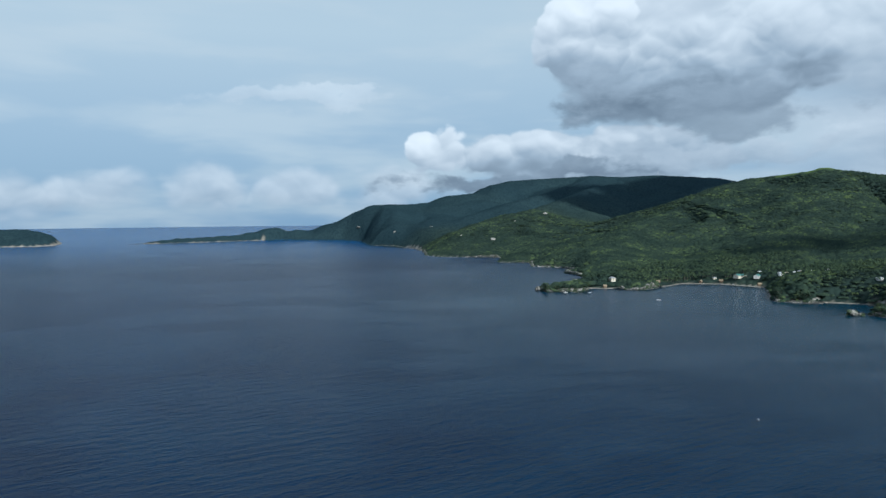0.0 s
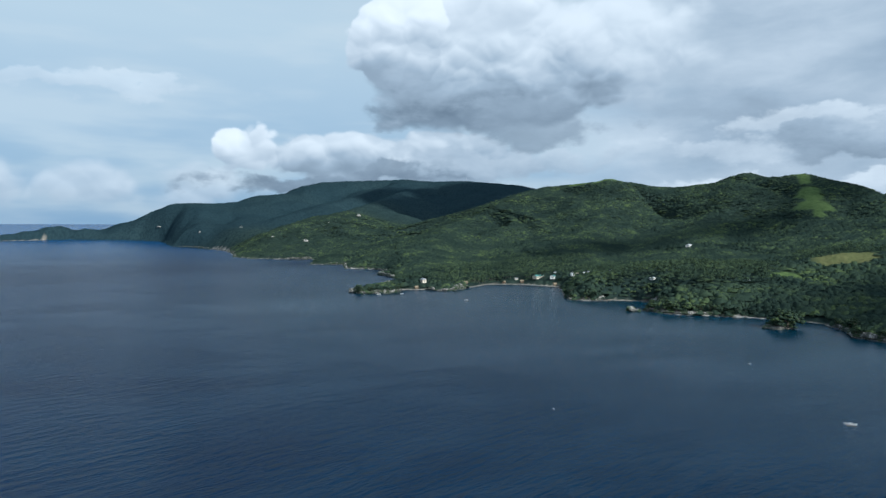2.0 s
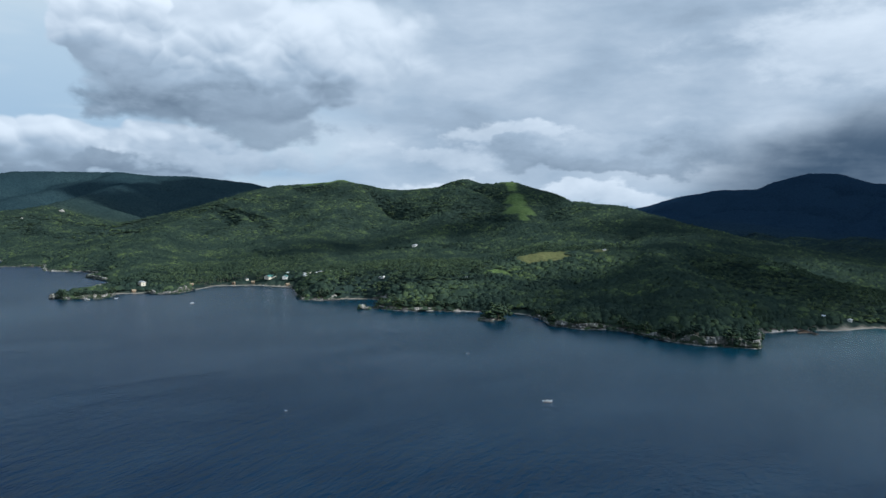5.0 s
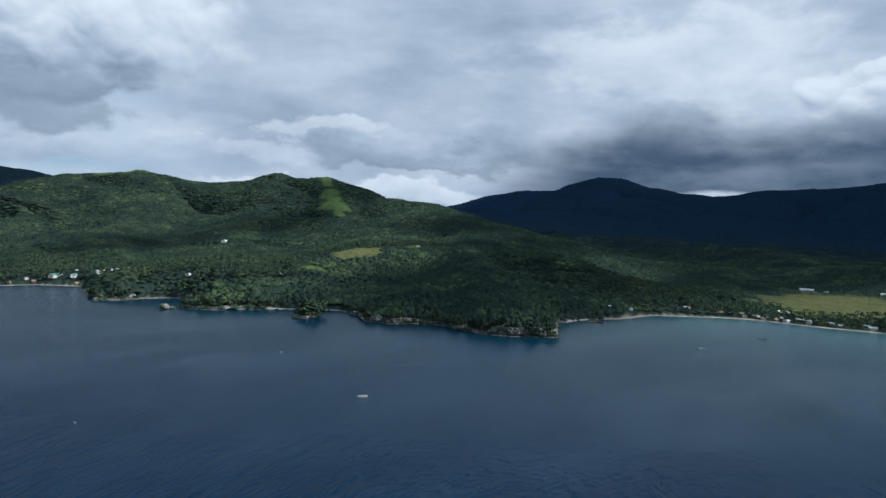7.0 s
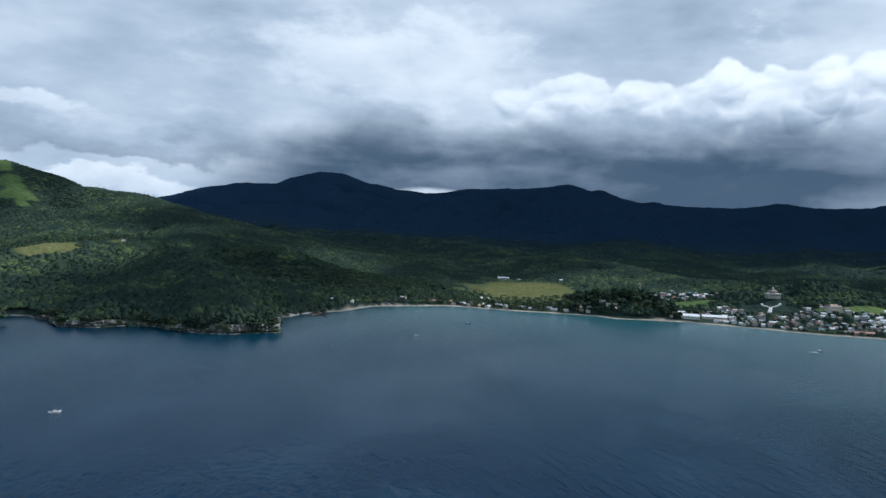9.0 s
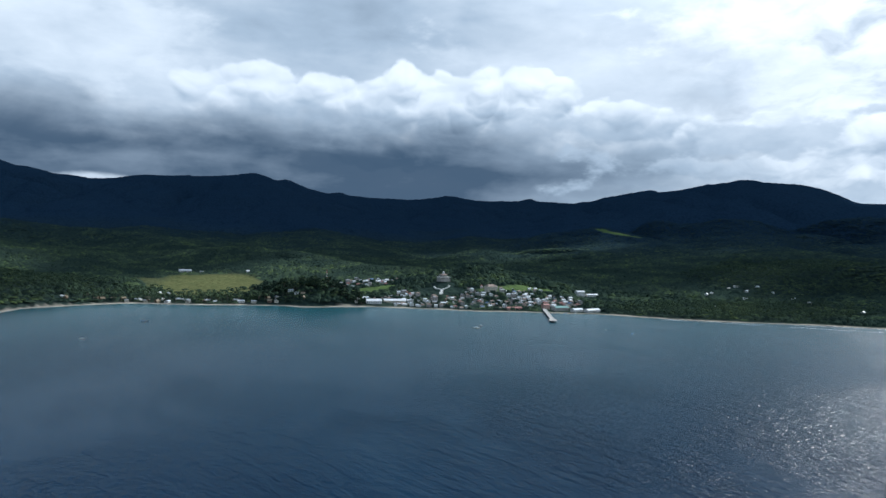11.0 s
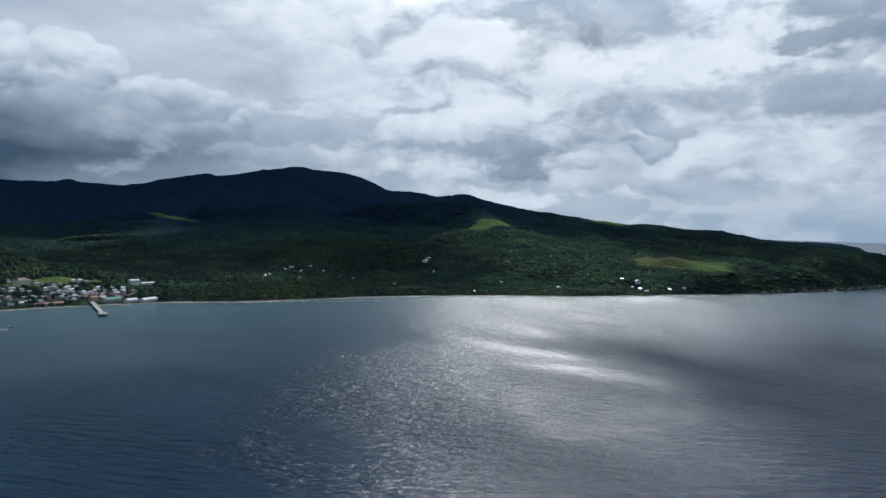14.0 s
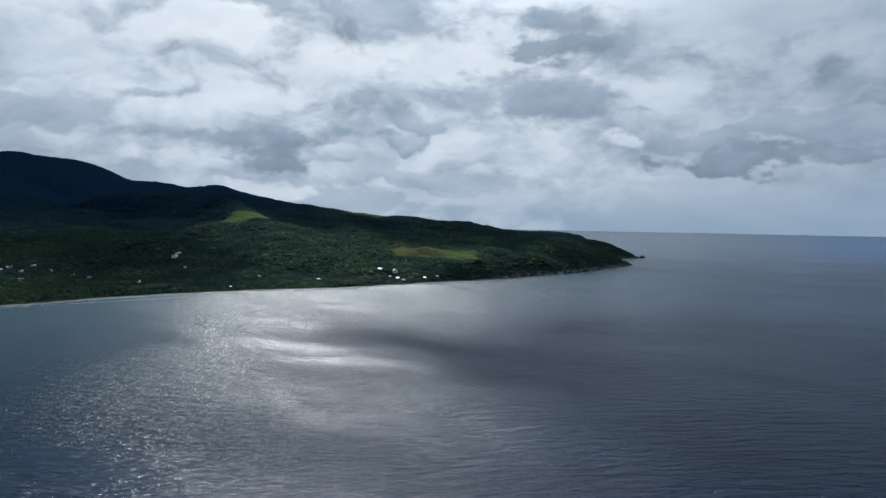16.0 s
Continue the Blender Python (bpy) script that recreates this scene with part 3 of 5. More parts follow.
# east crest a
ridge(1800, [(3159, 2287, 207), (3316, 2237, 272), (3454, 2209, 313), (3568, 2119, 343), (3712, 1965, 350), (3755, 1881, 393), (3828, 1728, 433),
      (3877, 1614, 431), (3939, 1457, 377), (4042, 1313, 346), (4135, 1178, 333), (4170, 1048, 346), (4203, 909, 372), (4257, 606, 385), (4291, 285,
      409), (4297, 150, 381), (4299, 98, 391), (4300, -53, 339), (4297, -158, 316), (4294, -225, 327), (4290, -292, 308), (4252, -643, 287)])
# east crest b
ridge(1700, [(4252, -643, 287), (4208, -887, 324), (4118, -1050, 303), (3983, -1333, 307), (3955, -1354, 321), (3928, -1399, 308), (3791, -1562, 297),
      (3643, -1652, 309), (3499, -1722, 339), (3336, -1819, 366), (3300, -1844, 351), (3188, -1878, 359), (3019, -1961, 385), (2860, -2018, 386),
      (2661, -2117, 374), (2619, -2136, 368), (2487, -2169, 313), (2369, -2225, 281), (2271, -2255, 279), (2114, -2267, 254), (1976, -2257, 257),
      (1876, -2276, 240), (1765, -2301, 219), (1695, -2291, 205), (1541, -2338, 185), (1484, -2375, 166)])
# south crest
ridge(850, [(1484, -2375, 166), (1413, -2418, 144), (1325, -2523, 134), (1239, -2622, 130), (1148, -2717, 135), (1056, -2808, 136), (982, -2835, 118),
      (927, -2906, 101), (854, -2980, 95), (652, -2826, 85), (525, -2699, 67), (463, -2711, 52), (406, -2750, 37), (365, -2776, 18), (324, -2801, 3)])
# far cape
ridge(500, [(1436, -3947, 113), (1172, -4033, 91), (898, -4052, 90), (793, -4043, 83), (726, -4035, 54), (698, -4040, 36)])
# green knoll
ridge(260, [(744, -1473, 52), (659, -1480, 75), (601, -1483, 60)])
# south spur
ridge(380, [(626, -1688, 58), (587, -1912, 53), (505, -1987, 37), (422, -2078, 28), (335, -2174, 15), (294, -2226, 6)])
# green spur
ridge(480, [(1924, -2236, 253), (1598, -1922, 187), (1289, -1658, 135), (1058, -1456, 98), (890, -1269, 58)])
# green spur b
ridge(480, [(1486, -2373, 164), (1257, -2045, 126), (995, -1735, 103), (822, -1488, 60)])
# town spur
ridge(600, [(3530, -1408, 255), (2448, -1139, 140), (2109, -1146, 104), (1765, -1138, 78), (1440, -1080, 54), (1138, -977, 44)])
# foothill a
ridge(350, [(1871, 331, 46), (1793, 156, 68), (1700, 16, 61), (1596, -114, 42), (1480, -241, 41)])
# foothill b
ridge(260, [(1318, -294, 50), (1285, -342, 58), (1330, -438, 43), (1391, -561, 33), (1432, -713, 27)])
# foothill c
ridge(500, [(2424, 940, 109), (2391, 732, 90), (2249, 481, 81), (2075, 322, 64)])
# east spur a
ridge(800, [(4023, 1208, 328), (3395, 850, 188), (2742, 567, 95), (2265, 401, 57)])
# east spur b
ridge(800, [(4271, 285, 401), (3597, 153, 223), (2899, -62, 117), (2197, -120, 48)])
# east spur c
ridge(800, [(4181, -917, 314), (3398, -838, 172), (2513, -667, 74), (1919, -562, 45)])
# east spur d
ridge(800, [(2836, -2016, 380), (2467, -1708, 244), (2023, -1469, 130), (1560, -1252, 73)])
# town knoll
ridge(75, [(1109, 52, 23), (1085, 0, 36), (1074, -51, 35), (1062, -86, 16)])
# grassy knoll on the meadow hill
ridge(130, [(925, 955, 70), (975, 934, 80), (1035, 914, 79)])
# church hill in the town
ridge(110, [(1150, -240, 20), (1205, -252, 34), (1250, -262, 36)])
# the island offshore
ridge(230, [(-2500, 3280, 70), (-2300, 3340, 92), (-2095, 3420, 99), (-2010, 3400, 84)])


def lattice(x, y, size, seed):
    """Smooth value noise, -1 to 1, with cells of that many metres."""
    table = np.random.RandomState(seed).uniform(-1, 1, (256, 256))
    u, v = x / size + 900.0, y / size + 900.0
    i, j = np.floor(u).astype(int), np.floor(v).astype(int)
    fu, fv = u - i, v - j
    fu, fv = fu * fu * (3 - 2 * fu), fv * fv * (3 - 2 * fv)
    i, j = i % 256, j % 256
    i1, j1 = (i + 1) % 256, (j + 1) % 256
    return (table[i, j] * (1 - fu) + table[i1, j] * fu) * (1 - fv) + (table[i, j1] * (1 - fu) + table[i1, j1] * fu) * fv


BEACHES = [(280, 1172, 36), (410, 1215, 34), (480, 1235, 60), (540, 1175, 35), (551, 934, 30), (648, 672, 24), (-1290, 3620, 340), (1100, 130, 340),
           (1000, -430, 330), (720, -960, 270), (500, -1330, 130)]


def beach_part(x, y):
    return np.max([np.hypot(x - cx, y - cy) < r for cx, cy, r in BEACHES], axis=0).astype(float)


def ridge_height(x, y, shore):
    """Height over the sea from the ridges: each falls away on both sides, and they merge softly. Behind the bay's beach lies a plain."""
    u = np.clip((shore - 110) / 420, 0, 1)
    plain = np.clip((360 - y) / 120, 0, 1) * np.clip((y + 1420) / 200, 0, 1) * (x > 300)
    inland = 1 - plain * (1 - u * u * (3 - 2 * u))
    total = np.zeros(x.shape)
    warp_x, warp_y = 35 * lattice(x, y, 210, 1), 35 * lattice(x, y, 210, 2)
    for width, pts in RIDGES:
        near = (x > pts[:, 0].min() - width) & (x < pts[:, 0].max() + width) & (y > pts[:, 1].min() - width) & (y < pts[:, 1].max() + width)
        if not near.any():
            continue
        px, py = x[near], y[near]
        soft = np.clip(width / 900, 0.1, 1.0)
        b, c, total_w = np.full(px.shape, 1e12), np.zeros(px.shape), np.zeros(px.shape)
        for (ax, ay, az), (bx, by, bz) in zip(pts[:-1], pts[1:]):
            dx, dy = bx - ax, by - ay
            u = np.clip(((px - ax) * dx + (py - ay) * dy) / (dx * dx + dy * dy), 0, 1)
            d = (px - ax - u * dx) ** 2 + (py - ay - u * dy) ** 2
            w = (d + 30.0) ** -3.0
            c, total_w = c + w * (az + u * (bz - az)), total_w + w
            b = np.minimum(b, d)
        c = c / total_w
        d = np.sqrt(b + (0.10 * width) ** 2) - 0.10 * width
        away = np.clip(d / (0.16 * width), 0, 1)
        px, py = px + warp_x[near] * away * soft, py + warp_y[near] * away * soft
        gully = 0.22 * away * lattice(px, py, 0.28 * width + 40, 7) + 0.10 * away * lattice(px, py, 0.12 * width + 20, 8)
        gully = gully - 0.48 * away * (1 - np.abs(lattice(px, py, 0.20 * width + 60, 9))) ** 3
        if width > 1000:
            gully = gully + 0.12 * away * lattice(px, py, 95, 10) - 0.25 * away * (1 - np.abs(lattice(px, py, 190, 14))) ** 3
        fall = np.clip(1 - d / width * np.clip(1 + gully * 1.5, 0.9, 2.0), 0, 1)
        h = (c - sea_level(px, py)) * (0.55 * fall + 0.45 * fall * fall) * (1 + gully * 0.5)
        if width > 270:
            h = h * inland[near]
        total[near] = (total[near] ** 16 + np.maximum(h, 0) ** 16) ** 0.0625
    return total


def ground_height(x, y, d):
    """Height over the sea at a place d metres inland."""
    plain = 1.2 + 0.016 * np.clip(d, 0, 600)
    h = ridge_height(x, y, d)
    rise = np.clip(d / np.where((x < -450) & (y > 3000), 40 + 130 * np.clip((x + 840) / 90, 0, 1), np.clip(0.06 * np.hypot(x, y), 50, 160)), 0, 1)
    rise = rise * (2 - rise)
    lump = 2.2 * lattice(x, y, 60, 11) + 1.4 * lattice(x, y, 25, 12)
    lump = lump + np.clip((np.hypot(x, y) - 2600) / 400, 0, 1) * 4.5 * np.abs(lattice(x, y, 17, 13))
    beach = beach_part(x, y)
    h = np.maximum(h, plain) * rise + lump * np.clip(h / 40, 0.1, 1) * rise
    h = np.where(beach > 0.5, np.minimum(h, 0.06 * np.clip(d, 0, 16) + np.clip(d - 16, 0, None)), h)
    return np.where(d > 0, np.maximum(h, 0.06 * np.clip(d, 0, 12)), np.maximum(d * 0.15, -6.0))


def blot(x, y, cx, cy, rx, ry, turn=0.0, seed=3):
    """A patch with an uneven edge: 1 inside, 0 outside."""
    c, s = math.cos(radians(turn)), math.sin(radians(turn))
    u, v = ((x - cx) * c + (y - cy) * s) / rx, (-(x - cx) * s + (y - cy) * c) / ry
    r = np.hypot(u, v) + 0.28 * lattice(x, y, 0.5 * min(rx, ry) + 8, seed)
    return np.clip((1.12 - r) / 0.24, 0, 1)


def mesh_object(name, verts, faces, mat, smooth=True):
    """One mesh from arrays: faces all have the same number of corners."""
    me = bpy.data.meshes.new(name)
    verts, faces = np.asarray(verts, np.float32), np.asarray(faces, np.int32)
    me.vertices.add(len(verts))
    me.vertices.foreach_set("co", verts.ravel())
    me.loops.add(faces.size)
    me.loops.foreach_set("vertex_index", faces.ravel())
    me.polygons.add(len(faces))
    me.polygons.foreach_set("loop_start", np.arange(0, faces.size, faces.shape[1], dtype=np.int32))
    me.update(calc_edges=True)
    me.polygons.foreach_set("use_smooth", np.full(len(faces), smooth))
    me.materials.append(mat)
    return new(name, me)


def layer(ob, name, values):
    a = ob.data.attributes.new(name, "FLOAT", "POINT")
    a.data.foreach_set("value", np.asarray(values, np.float32))


def steps(a, b, fine_a, fine_b, step):
    """Grid lines from a to b, twice as close between fine_a and fine_b."""
    parts = [np.arange(a, min(b, fine_a), step), np.arange(max(a, fine_a), min(b, fine_b), step / 2), np.arange(max(a, fine_b), b + step, step)]
    return np.concatenate(parts)


SURFACE = {}


def sheet(name, x0, x1, y0, y1, step, loop):
    """A sheet of land over the part of a box that the loop of shore holds."""
    gx, gy = np.meshgrid(steps(x0, x1, 100, 1300, step), steps(y0, y1, -1700, 1300, step), indexing="ij")
    d = shore_distance(gx, gy, loop)
    d = np.where(np.hypot(gx, gy) > 4955, -200, d)
    z = ground_height(gx, gy, d)
    SURFACE[name] = (gx[:, 0], gy[0], z + sea_level(gx, gy))
    keep = d > -2.5 * step
    index = np.arange(gx.size).reshape(gx.shape)
    quad = np.stack([index[:-1, :-1], index[1:, :-1], index[1:, 1:], index[:-1, 1:]], -1).reshape(-1, 4)
    quad = quad[keep.ravel()[quad].all(1)]
    used, quad = np.unique(quad, return_inverse=True)
    x, y, dd, zz = gx.ravel()[used], gy.ravel()[used], d.ravel()[used], z.ravel()[used]
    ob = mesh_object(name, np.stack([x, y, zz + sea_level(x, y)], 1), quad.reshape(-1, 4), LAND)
    return ob, x, y, dd, zz


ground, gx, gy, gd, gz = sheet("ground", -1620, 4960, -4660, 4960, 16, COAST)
tagged(ground, "green forested tropical island with hills and a sandy bay", "island", kind="structure")
# patches on the southern and eastern spurs also paint in sunlit slopes
GRASS = [(962, 924, 60, 27, -30), (1120, 912, 34, 16, 0), (1320, 165, 185, 102, 0), (655, -1480, 90, 62, 0)]
LAWNS_AND_LIT = [(1630, 1735, 90, 20, 55), (1540, 1615, 75, 34, 55), (1480, 1535, 60, 50, 55), (1420, 1455, 50, 16, 55), (1240, 2390, 90, 45, -20), (1290, 2320, 60, 40, 0), (1115, 560, 24, 16, 0),
         (1202, -122, 55, 30, -70), (1150, -390, 28, 80, 12), (1310, -1690, 120, 85, 50), (1300, -2330, 120, 60, 70),
         (2350, -1140, 150, 22, 5), (820, 905, 36, 22, 0), (870, 1010, 30, 18, 30), (575, -1490, 40, 70, 10)]
layer(ground, "meadow", np.max([blot(gx, gy, *g) for g in GRASS], axis=0))
layer(ground, "lawn_and_lit", np.max([blot(gx, gy, *g) for g in LAWNS_AND_LIT], axis=0))
layer(ground, "sand", np.clip((11 - gd + 5 * lattice(gx, gy, 30, 5)) / 5, 0, 1) * beach_part(gx, gy))
layer(ground, "rock", np.clip((8 - gd) / 5, 0, 1) * (1 - beach_part(gx, gy)) * (np.hypot(gx, gy) < 3000))

# the sea
rings = np.concatenate([[0.02, 5.0, 25.0], np.geomspace(60, SEA_EDGE, 170)])
turns = np.linspace(0, 2 * math.pi, 512, endpoint=False)
rr, tt = np.meshgrid(rings, turns, indexing="ij")
sx, sy = rr * np.sin(tt), rr * np.cos(tt)
index = np.arange(sx.size).reshape(sx.shape)
quad = np.stack([index[:-1], index[1:], np.roll(index, -1, 1)[1:], np.roll(index, -1, 1)[:-1]], -1).reshape(-1, 4)
quad = np.concatenate([quad, [[index[0, 0], index[0, 128], index[0, 256], index[0, 384]]]])
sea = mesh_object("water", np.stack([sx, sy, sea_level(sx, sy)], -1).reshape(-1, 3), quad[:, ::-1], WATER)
def off_shore(points):
    return np.min([np.hypot(sx.ravel() - px, sy.ravel() - py) for px, py in points], axis=0)


layer(sea, "bay", np.maximum(np.clip(1 - off_shore(TOWN_SHORE[0:22]) / 850, 0, 1) ** 0.8, 0.55 * np.clip(1 - off_shore(CAPE_SHORE) / 800, 0, 1)))
lee = np.clip(1.35 - off_shore(CAPE_SHORE + TOWN_SHORE[0:10]) / 720, 0, 1).reshape(sx.shape)
for _ in range(14):
    lee = (np.roll(lee, 3, 1) + lee + np.roll(lee, -3, 1)) / 3
    lee[1:-1] = (lee[:-2] + lee[1:-1] + lee[2:]) / 3
lee = lee.ravel()
layer(sea, "lee", lee * lee * (3 - 2 * lee))
# southern term: shallow water, with reflected sky painted into the colour too
layer(sea, "shallow_sheen", np.maximum(0.75 * np.clip(1 - off_shore(TOWN_SHORE[0:14]) / 420, 0, 1) ** 2, 0.6 * np.clip(1 - off_shore(TOWN_SHORE[13:26]) / 600, 0, 1) ** 1.3))
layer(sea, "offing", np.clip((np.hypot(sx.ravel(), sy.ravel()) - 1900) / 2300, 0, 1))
# where reflected grey sky is painted into the southern water
layer(sea, "sky_sheen", np.clip((-sy.ravel() - 150) / 600, 0, 1) * np.clip((sx.ravel() + 600) / 500, 0, 1))
tagged(sea, "deep blue sea with small ripples", "sea", kind="structure")

island, ix, iy, idist, iz = sheet("small_island", -2640, -1860, 3020, 3680, 12, ISLAND)
tagged(island, "low wooded island with a pale beach", "island", kind="structure")
layer(island, "sand", np.clip((14 - idist) / 5, 0, 1) * (iz < 3))

# low far coast beyond the southern sea
b = np.radians(np.linspace(167.5, 196, 90))
lift = 1 + 2.5 * np.abs(lattice(b * 1000, b * 0, 60, 51)) + 2 * np.abs(lattice(b * 1000, b * 0, 17, 52))
lift = lift * np.clip((np.degrees(b) - 167.5) / 3, 0, 1)
crest = np.stack([4960 * np.sin(b), 4960 * np.cos(b), SEA_RIM - 2 + lift], 1)
foot = np.stack([4925 * np.sin(b), 4925 * np.cos(b), np.full(len(b), 78.0)], 1)
back = np.stack([4975 * np.sin(b), 4975 * np.cos(b), np.full(len(b), 78.0)], 1)
n = len(b)
i = np.arange(n - 1)
quad = np.concatenate([np.stack([i, i + 1, n + i + 1, n + i], 1), np.stack([n + i, n + i + 1, 2 * n + i + 1, 2 * n + i], 1)])
coast = mesh_object("far_coast", np.concatenate([foot, crest, back]), quad[:, ::-1], HAZED_LAND)
tagged(coast, "low coast in hazy blue-grey on the far horizon", "coast", kind="structure")

# ---- unseen cloud shapes added overhead to shade the hills and sea ----


def bubble(level):
    """A ball of triangles: its corners and faces."""
    bm = bmesh.new()
    bmesh.ops.create_icosphere(bm, subdivisions=level, radius=1.0)
    v, f = np.array([p.co[:] for p in bm.verts]), np.array([[q.index for q in p.verts] for p in bm.faces])
    bm.free()
    return v, f


BALL, BALL_FACES = bubble(1)
FINE, FINE_FACES = bubble(3)
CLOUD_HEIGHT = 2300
# moves each blocker sunwards so its shade lands on the listed place
SHADE_OFFSET = sun_way / sun_way.z * CLOUD_HEIGHT
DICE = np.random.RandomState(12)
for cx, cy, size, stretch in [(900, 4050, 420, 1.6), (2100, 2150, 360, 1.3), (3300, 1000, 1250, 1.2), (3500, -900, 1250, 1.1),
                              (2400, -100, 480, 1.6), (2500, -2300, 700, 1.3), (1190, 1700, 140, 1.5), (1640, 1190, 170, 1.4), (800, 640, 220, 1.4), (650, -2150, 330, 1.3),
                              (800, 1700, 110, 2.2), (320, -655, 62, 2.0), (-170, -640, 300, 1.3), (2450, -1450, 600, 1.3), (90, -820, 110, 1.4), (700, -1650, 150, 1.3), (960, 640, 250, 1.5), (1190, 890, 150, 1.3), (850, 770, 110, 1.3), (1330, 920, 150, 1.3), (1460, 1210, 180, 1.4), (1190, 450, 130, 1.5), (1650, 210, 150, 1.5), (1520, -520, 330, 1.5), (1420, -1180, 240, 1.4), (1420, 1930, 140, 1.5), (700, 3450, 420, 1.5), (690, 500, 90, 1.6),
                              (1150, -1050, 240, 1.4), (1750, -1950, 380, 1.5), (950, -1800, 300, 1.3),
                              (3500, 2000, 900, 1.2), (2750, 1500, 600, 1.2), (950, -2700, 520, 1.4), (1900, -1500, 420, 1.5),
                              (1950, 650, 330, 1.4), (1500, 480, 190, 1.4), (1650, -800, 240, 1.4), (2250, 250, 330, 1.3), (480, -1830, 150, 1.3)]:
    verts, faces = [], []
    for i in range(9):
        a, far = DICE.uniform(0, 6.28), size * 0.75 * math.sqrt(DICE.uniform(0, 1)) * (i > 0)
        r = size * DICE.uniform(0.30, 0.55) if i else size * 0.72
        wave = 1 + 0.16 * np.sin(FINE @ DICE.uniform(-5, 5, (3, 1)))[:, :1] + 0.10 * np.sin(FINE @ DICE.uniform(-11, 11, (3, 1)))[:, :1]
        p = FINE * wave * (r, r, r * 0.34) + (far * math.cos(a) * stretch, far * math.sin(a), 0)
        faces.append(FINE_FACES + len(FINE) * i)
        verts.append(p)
    cloud = mesh_object("cloud", np.concatenate(verts), np.concatenate(faces), SHADE_CLOUD)
    cloud.location = (cx + SHADE_OFFSET.x, cy + SHADE_OFFSET.y, CLOUD_HEIGHT)
    tagged(cloud, "unseen cloud-shaped blocker added to shade the hills and sea", "cloud", kind="structure")

# ---- woods ----
CLEAR = GRASS + LAWNS_AND_LIT


def open_ground(x, y):
    return np.max([blot(x, y, *c) for c in CLEAR], axis=0) > 0.4


def town_ground(x, y):
    return (np.max([blot(x, y, cx, cy, rx, ry, t) for cx, cy, rx, ry, t in TOWN_AREAS], axis=0) > 0.5)


TOWN_AREAS = [(1080, -235, 75, 175, 10), (1055, -400, 50, 60, 0), (1300, -120, 60, 70, 0)]
GROVES = [(720, 1010, 190, 130, 20), (620, 1280, 160, 130, 0), (1120, 480, 150, 190, 0), (1100, 170, 90, 170, 0), (420, 1260, 150, 60, 0),
          (560, 1420, 200, 110, 20), (1080, 1000, 160, 100, 0), (960, -700, 110, 260, 12), (1300, -1000, 200, 200, 0)]


SCATTERED = [(1168, -768), (1195, -838), (1159, -835), (1137, -877), (1094, -886), (1061, -894), (1160, -752), (1191, -820), (1178, -873), (1017, -1083), (871, -1134),
             (804, -965), (758, -1177), (681, -1294), (618, -1252), (662, -1380), (900, -1360), (728, 878), (595, 1285), (614, 1191), (640, 1230), (687, 1277),
             (660, 1262), (583, 1180), (597, 1148), (608, 950), (498, 1254), (1115, 905), (1153, 232), (1143, 201), (1148, 216), (1165, 240), (1500, 108),
             (1500, 200), (1040, 322), (948, 372), (870, 470), (930, 395), (1370, -27), (655, 1215), (630, 1255), (700, 1240), (640, -1262), (600, -1240),
             (575, -1290), (560, -1320), (1040, -690), (1110, -800), (980, -930), (600, 1165), (612, 1172), (622, 1160), (590, 1195), (632, 1185), (605, 1205)]


def spots(low, high, gap, seed):
    """Places for trees between two distances from the middle of the bay, about gap metres apart."""
    r = np.random.RandomState(seed)
    x, y = np.meshgrid(np.arange(-2700, 2900, gap), np.arange(-3000, 4100, gap), indexing="ij")
    x, y = (x + r.uniform(-0.48, 0.48, x.shape) * gap).ravel(), (y + r.uniform(-0.48, 0.48, y.shape) * gap).ravel()
    far = np.hypot(x, y)
    ok = (far > low) & (far < high)
    x, y = x[ok], y[ok]
    d = shore_distance(x, y, COAST)
    ok = (d > np.where(beach_part(x, y) > 0.5, 20, 1.0)) & ~open_ground(x, y)
    for cx, cy, clear in ((1058, -130, 38), (984, -428, 32), (1000, -388, 26), (1138, -498, 26), (540, 1212, 30), (301, 1210, 12)):
        ok &= np.hypot(x - cx, y - cy) > clear
    for cx, cy in SCATTERED:
        ok &= np.hypot(x - cx, y - cy) > 11
    ok &= ~((np.hypot(x - 1150, y + 238) < 42) | (np.hypot(x - 1195, y + 250) < 24))
    ok &= ~(town_ground(x, y) & (r.uniform(0, 1, x.shape) < 0.78))
    x, y, d = x[ok], y[ok], d[ok]
    return x, y, ground_height(x, y, d) + sea_level(x, y), d


